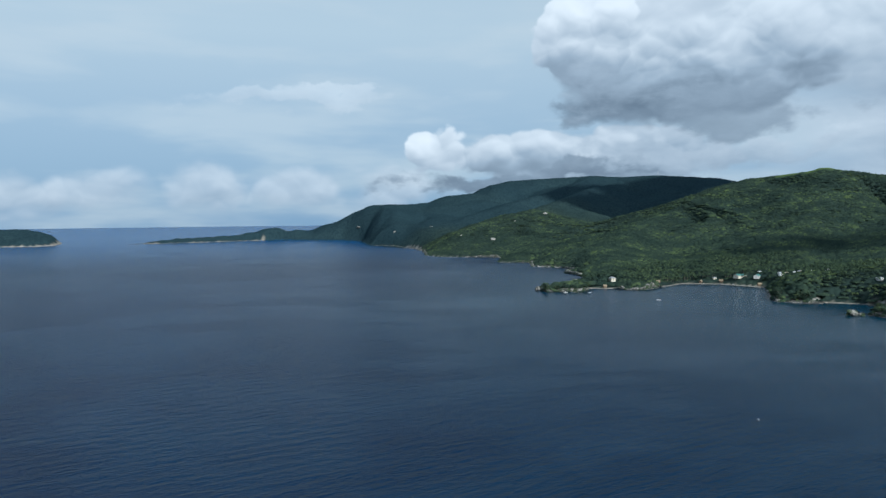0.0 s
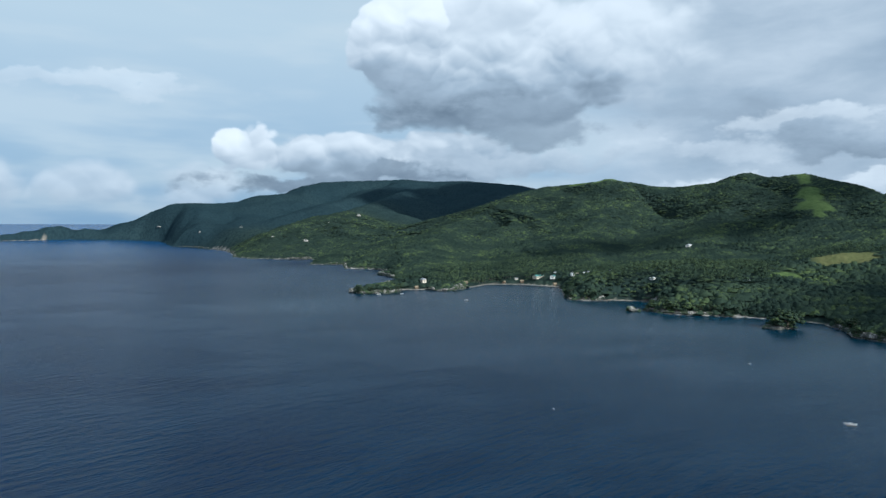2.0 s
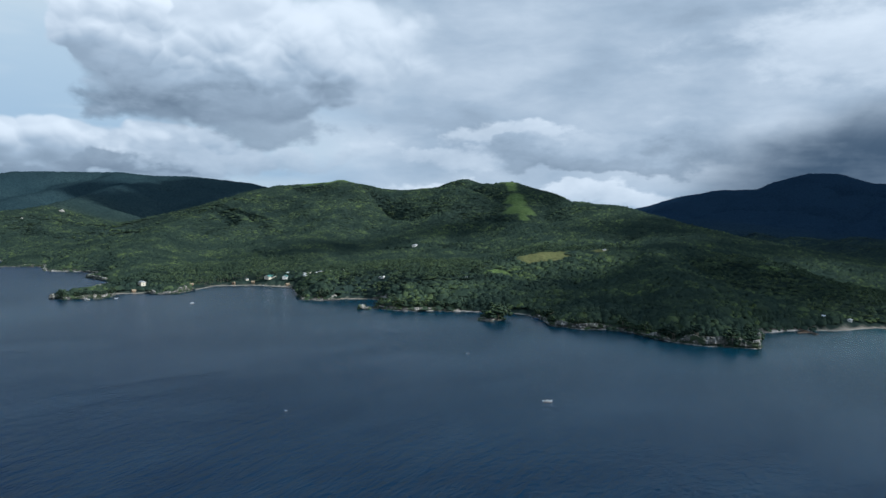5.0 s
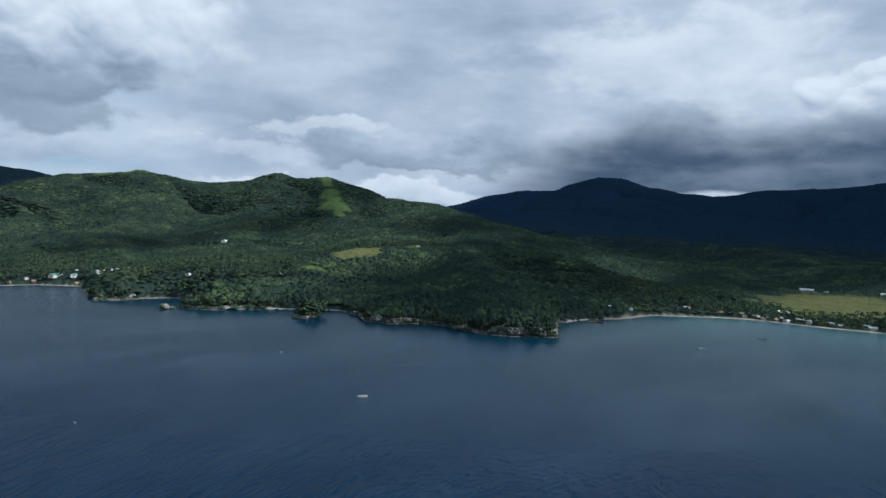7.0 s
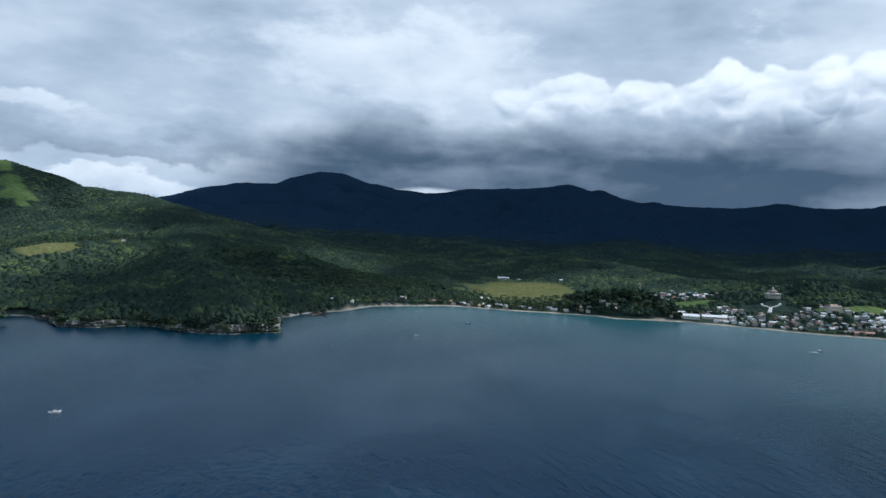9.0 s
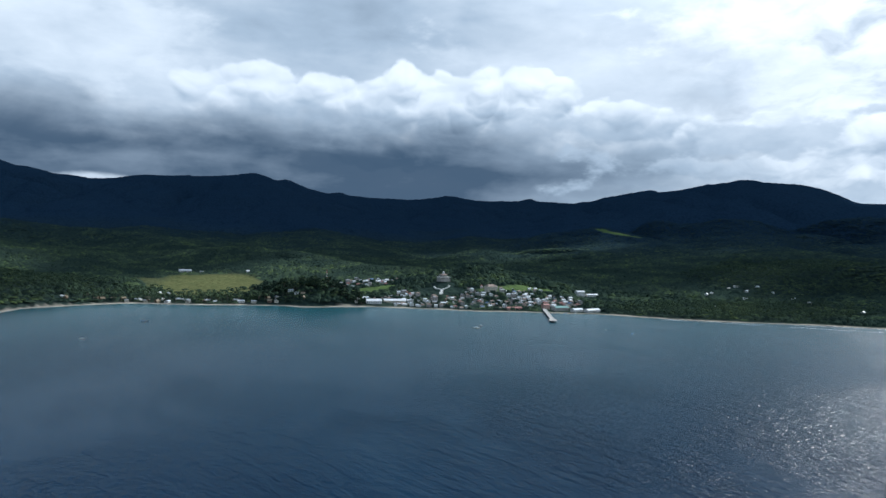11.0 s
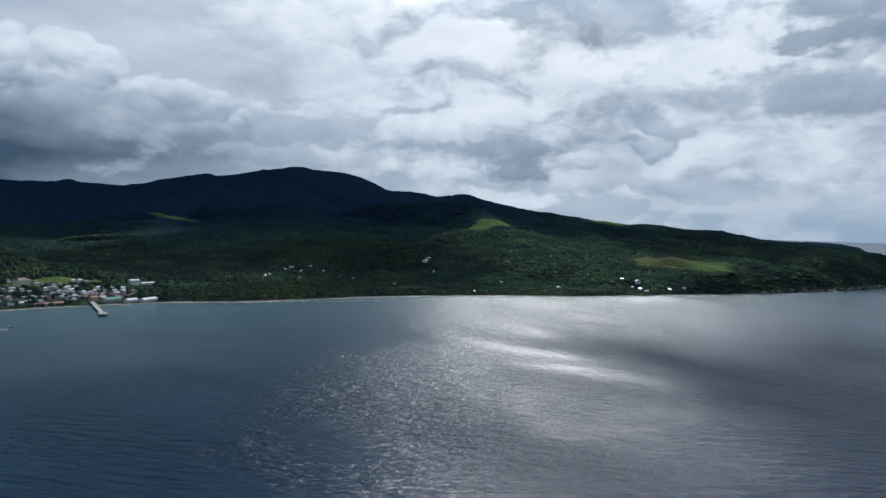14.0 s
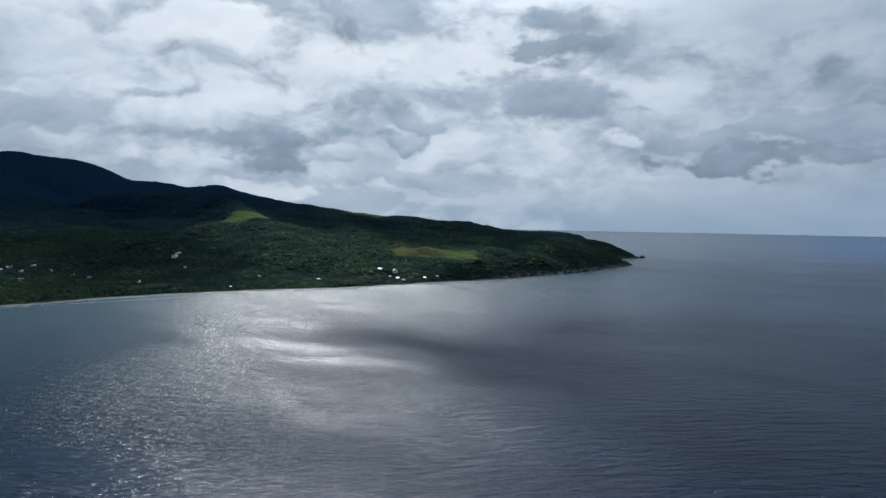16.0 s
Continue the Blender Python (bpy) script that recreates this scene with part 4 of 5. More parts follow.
def crowns(x, y, z, size, tall, lumps, seed):
    """Leafy crowns of a few uneven lumps each, as corners and faces."""
    r = np.random.RandomState(seed)
    n = len(x) * lumps
    cx, cy, cz = np.repeat(x, lumps), np.repeat(y, lumps), np.repeat(z, lumps)
    s = np.repeat(size, lumps) * r.uniform(0.75, 1.25, n) * (1.0 if lumps == 1 else 0.66)
    if lumps > 1:
        spread = np.repeat(size, lumps) * 0.62
        a = r.uniform(0, 6.28, n)
        cx, cy, cz = cx + spread * np.cos(a), cy + spread * np.sin(a), cz + r.uniform(-0.35, 0.5, n) * spread
    v = BALL[None] * (s[:, None] * r.uniform(0.72, 1.28, (n, len(BALL))))[..., None] * (1, 1, 0.62)
    turn = r.uniform(0, 6.28, n)
    c, q = np.cos(turn)[:, None], np.sin(turn)[:, None]
    v = np.stack([v[..., 0] * c - v[..., 1] * q + cx[:, None], v[..., 0] * q + v[..., 1] * c + cy[:, None],
                  v[..., 2] + (cz + np.repeat(tall, lumps))[:, None]], -1)
    f = BALL_FACES[None] + (np.arange(n) * len(BALL))[:, None, None]
    return v.reshape(-1, 3), f.reshape(-1, 3)


def domes(x, y, z, size, tall, sides, rings, seed):
    """Uneven leafy domes that overlap into a closed canopy, as corners and faces."""
    r = np.random.RandomState(seed)
    n = len(x)
    verts = [np.stack([x + 0.35 * size * r.normal(0, 1, n), y + 0.35 * size * r.normal(0, 1, n), z + tall], 1)[:, None]]
    first = r.uniform(0, 6.28, n)
    for ring in range(1, rings + 1):
        u = ring / rings
        a = first[:, None] + 6.2832 * (np.arange(sides)[None] + 0.5 * ring) / sides + r.uniform(-0.25, 0.25, (n, sides))
        reach = size[:, None] * u ** 0.8 * r.uniform(0.72, 1.3, (n, sides))
        drop = tall[:, None] * (1 - 1.05 * u ** 2.6) + size[:, None] * (r.uniform(-0.22, 0.22, (n, sides)) if rings > 1 else r.uniform(-0.30, -0.08, (n, sides)))
        verts.append(np.stack([x[:, None] + reach * np.cos(a), y[:, None] + reach * np.sin(a), z[:, None] + drop], 2))
    v = np.concatenate(verts, 1)
    f = [(0, 1 + i, 1 + (i + 1) % sides) for i in range(sides)]
    for ring in range(1, rings):
        p, q = 1 + (ring - 1) * sides, 1 + ring * sides
        for i in range(sides):
            j = (i + 1) % sides
            f += [(p + i, q + i, p + j), (p + j, q + i, q + j)]
    f = np.array(f)[None] + (np.arange(n) * v.shape[1])[:, None, None]
    return v.reshape(-1, 3), f.reshape(-1, 3)


def in_grove(x, y):
    return np.max([blot(x, y, *g, 21) for g in GROVES], axis=0)


def frond_fan(r, fronds, length):
    """A palm's fronds: arching blades round the top of the trunk."""
    v, f = [], []
    for i in range(fronds):
        a = 6.28 * i / fronds + r.uniform(-0.25, 0.25)
        lift, reach = r.uniform(0.1, 0.75), length * r.uniform(0.85, 1.1)
        side = np.array([-math.sin(a), math.cos(a), 0])
        out = np.array([math.cos(a), math.sin(a), 0])
        n = len(v)
        for u, wide in ((0.05, 0.2), (0.5, 0.9), (1.0, 0.12)):
            p = out * reach * u * (1 - 0.12 * u) + np.array([0, 0, reach * (lift * u - 0.95 * u * u)])
            v += [p - side * wide - (0, 0, 0.25 * wide), p + side * wide - (0, 0, 0.25 * wide)]
        f += [(n, n + 1, n + 3), (n, n + 3, n + 2), (n + 2, n + 3, n + 5), (n + 2, n + 5, n + 4)]
    return np.array(v), np.array(f)


wood_v, wood_f, palm_v, palm_f, wood_n, palm_n = [], [], [], [], 0, 0
FANS = [frond_fan(np.random.RandomState(40 + i), 9, 4.6) for i in range(8)]
for band, (low, high, gap, sides, rings) in enumerate([(0, 1000, 5.6, 7, 2), (1000, 1350, 6.2, 6, 2), (1350, 2050, 6.8, 6, 1), (2050, 2800, 8.2, 5, 1)]):
    x, y, z, d = spots(low, high, gap, 60 + band)
    r = np.random.RandomState(80 + band)
    grove = (in_grove(x, y) > r.uniform(0.15, 1.0, len(x))) & (r.uniform(0, 1, len(x)) < (gap / 9.0) ** 2)
    w = ~grove
    size = gap * (0.74, 0.76, 0.82, 0.84)[band] * np.exp(r.normal(0, 0.25, w.sum()))
    giant = r.uniform(0, 1, w.sum()) < 0.09
    size = size * np.where(giant, 1.7, 1.0)
    swell = 2.4 * lattice(x[w], y[w], 48, 31) + 1.5 * lattice(x[w], y[w], 19, 32)
    tall = np.minimum(np.clip(r.uniform(2.6, 5.6, w.sum()) * np.where(giant, 1.5, 1.0) + swell, 1.2, 9), 2.2 + d[w] * 0.3)
    tall = tall * np.where(y[w] < -900, 0.6, 1.0)
    tall = tall * (1.0, 0.8, 0.62, 0.5)[band] * np.where(in_grove(x[w], y[w]) > 0.5, 0.45, 1.0)
    v, f = domes(x[w], y[w], z[w], size, tall, sides, rings, 90 + band)
    wood_v.append(v), wood_f.append(f + wood_n)
    wood_n += len(v)
    for px, py, pz in zip(x[grove], y[grove], z[grove]):
        fan_v, fan_f = FANS[r.randint(8)]
        top = np.array([px, py, pz + r.uniform(7, 13)])
        palm_v.append(fan_v * r.uniform(0.85, 1.15) + top), palm_f.append(fan_f + palm_n)
        palm_n += len(fan_v)
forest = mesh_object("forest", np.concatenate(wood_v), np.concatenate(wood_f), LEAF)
tagged(forest, "dense dark green broadleaf forest covering the hills", "forest", kind="stuff")
grove = mesh_object("palm_grove", np.concatenate(palm_v), np.concatenate(palm_f), PALM)
tagged(grove, "coconut palms standing close on the lower slopes", "palms", kind="stuff")


# ---- rock along the shore ----


def height_at(x, y):
    """The height of the ground sheet at a place."""
    lx, ly, z = SURFACE["ground"]
    i, j = np.searchsorted(lx, x) - 1, np.searchsorted(ly, y) - 1
    u, v = (x - lx[i]) / (lx[i + 1] - lx[i]), (y - ly[j]) / (ly[j + 1] - ly[j])
    low, high = z[i, j] * (1 - u) + z[i + 1, j] * u, z[i, j + 1] * (1 - u) + z[i + 1, j + 1] * u
    return max(float(low * (1 - v) + high * v), 0.0)


def cliff(points, tall, seed, name="cliff"):
    """A limestone cliff along a stretch of shore, undercut by the sea at its foot."""
    r = np.random.RandomState(seed)
    line = []
    for (ax, ay), (bx, by) in zip(points[:-1], points[1:]):
        n = max(1, int(math.hypot(bx - ax, by - ay) / 3.5))
        line += [(ax + (bx - ax) * i / n, ay + (by - ay) * i / n) for i in range(n)]
    line = np.array(line + [points[-1]])
    way = np.gradient(line, axis=0)
    way /= np.linalg.norm(way, axis=1)[:, None] + 1e-9
    out = np.stack([way[:, 1], -way[:, 0]], 1)
    for _ in range(3):
        out = (np.roll(out, 1, 0) + out + np.roll(out, -1, 0)) / 3
    n = len(line)
    ends = np.clip(np.minimum(np.arange(n), np.arange(n)[::-1]) / 4, 0.15, 1)
    high = tall * ends * np.clip(0.75 + 0.5 * lattice(line[:, 0], line[:, 1], 35, seed) + 0.3 * lattice(line[:, 0], line[:, 1], 11, seed + 1), 0.2, 1.4)
    rows = [(0.6, -1.5), (-0.2, 0.0), (-1.6, 0.18), (0.6, 0.32), (0.9, 0.52), (0.6, 0.76), (0.1, 1.0), (-3.0, 1.02), (-8.0, 0.3)]
    verts = []
    base = sea_level(line[:, 0], line[:, 1])
    for i, (o, h) in enumerate(rows):
        o = o + r.uniform(-0.9, 0.9, n) + 1.6 * lattice(line[:, 0], line[:, 1] + 50 * (i // 3), 9, seed + 2)
        z = base + (np.full(n, h) if h < 0 else h * high * r.uniform(0.92, 1.08, n))
        verts.append(np.stack([line[:, 0] + out[:, 0] * o, line[:, 1] + out[:, 1] * o, z], 1))
    index = np.arange(len(rows) * n).reshape(len(rows), n)
    quad = np.stack([index[:-1, :-1], index[:-1, 1:], index[1:, 1:], index[1:, :-1]], -1).reshape(-1, 4)
    ob = mesh_object(name, np.concatenate(verts), quad[:, ::-1], CLIFF, smooth=False)
    return tagged(ob, "pale grey limestone sea cliff with dark streaks", "cliff", kind="structure")


for seed, (points, tall) in enumerate([
        (NORTH_SHORE[7:12], 6), (NORTH_SHORE[13:15], 7), (NORTH_SHORE[15:18], 6), (NORTH_SHORE[18:22], 6), (NORTH_SHORE[22:28], 7), (NORTH_SHORE[28:32], 10),
        (CAPE_SHORE[0:4], 4), (CAPE_SHORE[5:12], 4.2), (CAPE_SHORE[14:20], 6.5), (CAPE_SHORE[20:23], 8), (CAPE_SHORE[22:29], 13), (TOWN_SHORE[27:33], 5), (TOWN_SHORE[33:37], 6)]):
    cliff(points, tall, 200 + 5 * seed)


def boulder(name, x, y, z, rx, ry, rz, seed, mat, sink=0.3):
    r = np.random.RandomState(seed)
    v, f = bubble(3)
    lump = 1 + 0.24 * np.sin(v @ r.uniform(-5, 5, (3, 1))) + 0.17 * np.sin(v @ r.uniform(-12, 12, (3, 1))) + r.uniform(-0.09, 0.09, (len(v), 1))
    ob = mesh_object(name, v * lump * (rx, ry, rz) + (0, 0, rz * (1 - 2 * sink)), f, mat, smooth=False)
    ob.location = (x, y, z)
    return ob


for i, (x, y, w, h) in enumerate([(404, 2698, 26, 16), (275, 2602, 12, 9), (-459, 3766, 50, 9), (-229, 3246, 22, 9), (-50, 3146, 18, 10), (69, 2497, 18, 7),
                                  (177, 2411, 26, 16), (345, 1160, 14, 12)]):
    tagged(boulder("rock_outcrop", x, y, height_at(x, y) - 3 - 0.12 * h, w * 0.30, w * 0.24, h * 0.5, 300 + i, PALE_ROCK), "bare pale limestone outcrop on the wooded slope",
           "rock", "outcrops on the slopes")
for i, (x, y, w, h) in enumerate([(494, 823, 7, 5.5), (502, 818, 4, 2.5), (197, 1118, 5, 2), (215, 1112, 4, 1.5), (287, -2252, 9, 5), (300, -2270, 6, 8),
                                  (312, -2830, 10, 6), (628, 560, 4, 2), (-70, 2640, 9, 5), (160, 1152, 5, 4)]):
    tagged(boulder("sea_rock", x, y, float(sea_level(x, y)), w, w * 0.7, h, 320 + i, CLIFF), "weathered limestone rock standing in the sea", "rock",
           "rocks off the shore")
tagged(boulder("islet", 584, 645, 0, 19, 13, 3.4, 345, CLIFF, 0.35), "small limestone islet undercut by the sea", "islet")

# surf on the open beach
r = np.random.RandomState(77)
verts, faces = [], []
line = wobble(TOWN_SHORE[12:28], 2.0, 6)
for (ax, ay), (bx, by) in zip(line[:-6], line[1:-5]):
    if lattice(np.array([ax]), np.array([ay]), 60, 41)[0] < -0.1:
        continue
    out, wide, n = r.uniform(2, 9), r.uniform(0.6, 2.2), len(verts)
    verts += [(ax - out, ay, 0.12), (bx - out, by, 0.12), (bx - out - wide, by, 0.16), (ax - out - wide * 0.6, ay, 0.14)]
    faces.append((n, n + 1, n + 2, n + 3))
tagged(mesh_object("surf", verts, faces, FOAM), "thin lines of white surf along the beach", "surf", kind="stuff")

# ---- parts ----


def part(name, bm, mat, parent, label=""):
    """Links a bmesh as one mesh under a thing or a part."""
    me = bpy.data.meshes.new(name)
    bm.normal_update()
    bm.to_mesh(me)
    bm.free()
    me.materials.append(mat)
    ob = new(name, me)
    ob.parent = parent
    return tagged(ob, label)


def thing(name, label, category, group=""):
    return tagged(new(name), label, category, group)


def box(bm, x0, x1, y0, y1, z0, z1):
    v = [bm.verts.new(p) for p in ((x0, y0, z0), (x1, y0, z0), (x1, y1, z0), (x0, y1, z0), (x0, y0, z1), (x1, y0, z1), (x1, y1, z1), (x0, y1, z1))]
    for f in ((3, 2, 1, 0), (4, 5, 6, 7), (0, 1, 5, 4), (1, 2, 6, 5), (2, 3, 7, 6), (3, 0, 4, 7)):
        bm.faces.new([v[i] for i in f])
    return bm


def block(x0, x1, y0, y1, z0, z1):
    return box(bmesh.new(), x0, x1, y0, y1, z0, z1)


def beam(bm, a, b, r, sides=6, r2=None):
    """A round bar from a to b."""
    a, b = Vector(a), Vector(b)
    q = (b - a).to_track_quat("Z", "Y")
    ring = []
    for p, rad in ((a, r), (b, r if r2 is None else r2)):
        ring.append([bm.verts.new(p + q @ Vector((rad * math.cos(6.2832 * i / sides), rad * math.sin(6.2832 * i / sides), 0))) for i in range(sides)])
    for i in range(sides):
        j = (i + 1) % sides
        bm.faces.new((ring[0][i], ring[0][j], ring[1][j], ring[1][i]))
    bm.faces.new(ring[0][::-1])
    bm.faces.new(ring[1])
    return bm


def gable(w, l, z, rise, over, thick=0.12, hip=0.0):
    """A roof over a w by l plan, its ridge along y; hip: metres by which the ridge stops short of the ends."""
    bm = bmesh.new()
    rows = []
    for t in (0, -thick):
        a, b = w / 2 + over, l / 2 + over
        drop = over * rise / (w / 2)
        p = [(-a, -b, z - drop + t), (a, -b, z - drop + t), (a, b, z - drop + t), (-a, b, z - drop + t), (0, -b + hip, z + rise + t), (0, b - hip, z + rise + t)]
        rows.append([bm.verts.new(q) for q in p])
    t, u = rows
    for f in ((0, 4, 5, 3), (1, 2, 5, 4)) + (((0, 1, 4), (2, 3, 5)) if hip else ()):
        bm.faces.new([t[i] for i in f])
        bm.faces.new([u[i] for i in f][::-1])
    for i, j in ((0, 3), (2, 1)) + (((1, 0), (3, 2)) if hip else ((4, 0), (1, 4), (5, 2), (3, 5))):
        bm.faces.new((t[i], t[j], u[j], u[i]))
    return bm


def gable_walls(w, l, h, rise):
    bm = block(-w / 2, w / 2, -l / 2, l / 2, -1.5, h)
    for y in (-l / 2, l / 2):
        v = [bm.verts.new(p) for p in ((-w / 2, y, h), (w / 2, y, h), (0, y, h + rise))]
        bm.faces.new(v if y > 0 else v[::-1])
    return bm


def house(name, label, w, l, h, rise, wall, roof, hip=0.0, floors=1, over=0.6, group="houses of the town"):
    """A house, its ridge along y, with doors and windows on all sides."""
    ob = thing(name, label, "house", group)
    part("wall", gable_walls(w, l, h, 0.0 if hip else rise * 0.96), wall, ob)
    part("roof", gable(w, l, h, rise, over, hip=hip), roof, ob)
    for floor in range(floors):
        z = 0.9 + floor * h / floors
        n = max(2, int(l / 3.2))
        for i in range(n):
            y = -l / 2 + l * (i + 0.5) / n
            for x0, x1 in ((-w / 2 - 0.05, -w / 2 + 0.1), (w / 2 - 0.1, w / 2 + 0.05)):
                if floor == 0 and i == n // 2 and x0 < 0:
                    part("door", block(x0, x1, y - 0.5, y + 0.5, 0, 2.1), TIMBER, ob)
                else:
                    part("window", block(x0, x1, y - 0.6, y + 0.6, z, z + 1.2), OPENING, ob)
        for y0 in (-l / 2 - 0.05, l / 2 - 0.1):
            part("window", block(-0.7, 0.7, y0, y0 + 0.15, z, z + 1.2), OPENING, ob)
    return ob


KINDS = [
    house("house", "small concrete house with a rusty metal gable roof", 7, 9, 3.0, 1.8, CONCRETE, ROOF_RUST),
    house("house", "cream house with a grey metal gable roof", 8, 10, 3.2, 2.0, CREAM, ROOF_GREY),
    house("house", "white two-storey house with a white metal roof", 8, 9, 6.0, 1.8, STONE_WHITE, ROOF_WHITE, floors=2),
    house("house", "two-storey concrete house with a rusty hipped roof", 8, 10, 6.2, 2.0, CONCRETE, ROOF_RUST, hip=3.0, floors=2),
    house("house", "salmon house with a red painted hipped roof", 8, 9, 3.2, 2.0, PINK, ROOF_RED, hip=3.0),
    house("house", "cream house with a blue painted metal roof", 7, 9, 3.2, 1.8, CREAM, ROOF_BLUE),
    house("house", "white house with a bright white metal roof", 7, 11, 3.0, 1.6, STONE_WHITE, ROOF_WHITE),
    house("house", "three-storey concrete building with a grey metal roof", 9, 12, 9.0, 1.4, CONCRETE, ROOF_GREY, floors=3),
    house("beach_hut", "small timber beach hut with a thatched roof", 4.5, 5.5, 2.3, 2.0, TIMBER, THATCH, group="huts along the beach"),
    house("house", "low white shed with a white metal roof", 6, 8, 2.6, 1.0, STONE_WHITE, ROOF_WHITE, group="scattered houses")]
USED = set()
TAKEN = []


def settle(kind, x, y, turn, scale=1.0):
    """Puts a house of that kind at a place: the first time the house itself, then copies."""
    m = pose(x, y, height_at(x, y) + 0.05, 0, 0, turn) @ Matrix.Scale(scale, 4)
    TAKEN.append((x, y))
    if kind not in USED:
        USED.add(kind)
        KINDS[kind].matrix_basis = m
        return KINDS[kind]
    return copy_thing(KINDS[kind], m)


# special buildings: x, y, turn
def special(name, label, category, x, y, turn, *args, **more):
    ob = house(name, label, *args, group=more.pop("group", ""), **more)
    ob["category"] = category
    ob.matrix_basis = pose(x, y, height_at(x, y) + 0.05, 0, 0, turn)
    TAKEN.append((x, y))
    return ob


special("market_hall", "long market hall with a white metal roof near the beach", "market", 1066, -147, 4, 12, 34, 4.2, 2.2, CREAM, ROOF_WHITE)
special("warehouse", "white warehouse with a broad white metal roof", "warehouse", 1052, -112, 4, 15, 24, 4.0, 2.4, STONE_WHITE, ROOF_WHITE)
special("ferry_terminal", "ferry terminal shed with a teal painted roof", "terminal", 997, -396, 20, 12, 26, 4.5, 2.2, CONCRETE, ROOF_TEAL)
special("gate_house", "red painted gate house at the head of the pier", "building", 1010, -377, 15, 9, 10, 6.5, 1.6, PINK, ROOF_RED, floors=2)
special("long_shed", "long low shed with a red painted roof", "shed", 1000, -322, 12, 8, 26, 3.2, 1.4, PINK, ROOF_RED)
special("school", "white two-storey school building at the wood's edge", "school", 1136, -487, 10, 9, 15, 7.5, 1.6, STONE_WHITE, ROOF_WHITE, floors=2)
special("school_wing", "low white school wing with a metal roof", "school", 1142, -512, 10, 8, 22, 3.2, 1.4, STONE_WHITE, ROOF_WHITE)
special("beach_hall", "white beach hall with a low curved white roof", "hall", 984, -418, 22, 9, 18, 3.6, 1.8, STONE_WHITE, ROOF_WHITE)
special("beach_hall", "long white beach hall with an open side", "hall", 981, -442, 22, 9, 26, 3.6, 1.8, STONE_WHITE, ROOF_WHITE)
special("town_hall", "large pale town hall with a rusty hipped roof", "town hall", 1126, -320, 15, 14, 18, 8.0, 3.2, CREAM, ROOF_RUST, hip=5.0, floors=2)
special("villa", "yellow two-storey villa above a small beach", "villa", 301, 1216, 12, 8, 10, 6.0, 2.0, CREAM, ROOF_GREY, hip=3.0, floors=2)
special("resort_hall", "beach resort hall with a teal painted roof", "hall", 533, 1226, -62, 10, 22, 4.0, 2.4, CREAM, ROOF_TEAL)
special("resort_lodge", "white lodge with a teal painted roof on the beach", "lodge", 552, 1200, -40, 8, 13, 4.0, 2.0, STONE_WHITE, ROOF_TEAL)
special("hill_house", "white house with a metal roof on the wooded hillside", "house", 1011, 1428, -50, 9, 22, 4.0, 1.6, STONE_WHITE, ROOF_WHITE)
special("farm_shed", "long pale farm shed beyond the grass field", "shed", 1490, 232, 5, 10, 24, 4.0, 1.6, STONE_WHITE, ROOF_WHITE)
special("long_house", "long low white building among trees on the plain", "building", 1068, -1109, 35, 9, 34, 3.6, 1.4, STONE_WHITE, ROOF_WHITE)
special("long_house", "low white building with a bright roof", "building", 1100, -1150, 35, 9, 26, 3.6, 1.4, STONE_WHITE, ROOF_WHITE)
special("white_house", "white house with a bright metal roof by the southern beach", "house", 640, -1283, 35, 9, 13, 5.0, 2.0, STONE_WHITE, ROOF_WHITE, floors=2)
church = thing("church", "pale two-tiered church with a colonnade and a small dome", "church")
part("lower_wall", block(-5, 5, -10, 10, -3, 5), CONCRETE, church)
part("terrace", block(-7.5, 5.5, -11, 11, 5, 5.5), STONE_WHITE, church)
part("upper_wall", block(-3, 5, -6, 6, 5.5, 9.5), CONCRETE, church)
part("roof", gable(8.5, 12.5, 9.5, 1.8, 0.5, hip=3.0), ROOF_RUST, church)
for i in range(8):
    y = -9.8 + 19.6 * i / 7
    bm = bmesh.new()
    beam(bm, (-7, y, -2.5), (-7, y, 5), 0.32, 8)
    part("column", bm, STONE_WHITE, church)
    if 0 < i < 7:
        part("window", block(-5.06, -4.9, y - 2.0, y - 0.8, 1.0, 3.6), OPENING, church)
for i in range(4):
    part("window", block(-3.06, -2.9, -4.9 + 3 * i, -3.9 + 3 * i, 6.6, 8.6), OPENING, church)
bm = bmesh.new()
beam(bm, (0, 0, 10), (0, 0, 13), 1.7, 12)
drum = part("drum", bm, STONE_WHITE, church)
bm = bmesh.new()
bmesh.ops.create_uvsphere(bm, u_segments=14, v_segments=8, radius=1.9, matrix=Matrix.Translation((0, 0, 13)) @ Matrix.Scale(1.1, 4, (0, 0, 1)))
part("dome", bm, ROOF_GREY, drum)
church.matrix_basis = pose(1205, -253, height_at(1205, -253) + 2.2, 0, 0, 14)
TAKEN.append((1205, -253))

# houses of the town
r = np.random.RandomState(21)
tries = 0
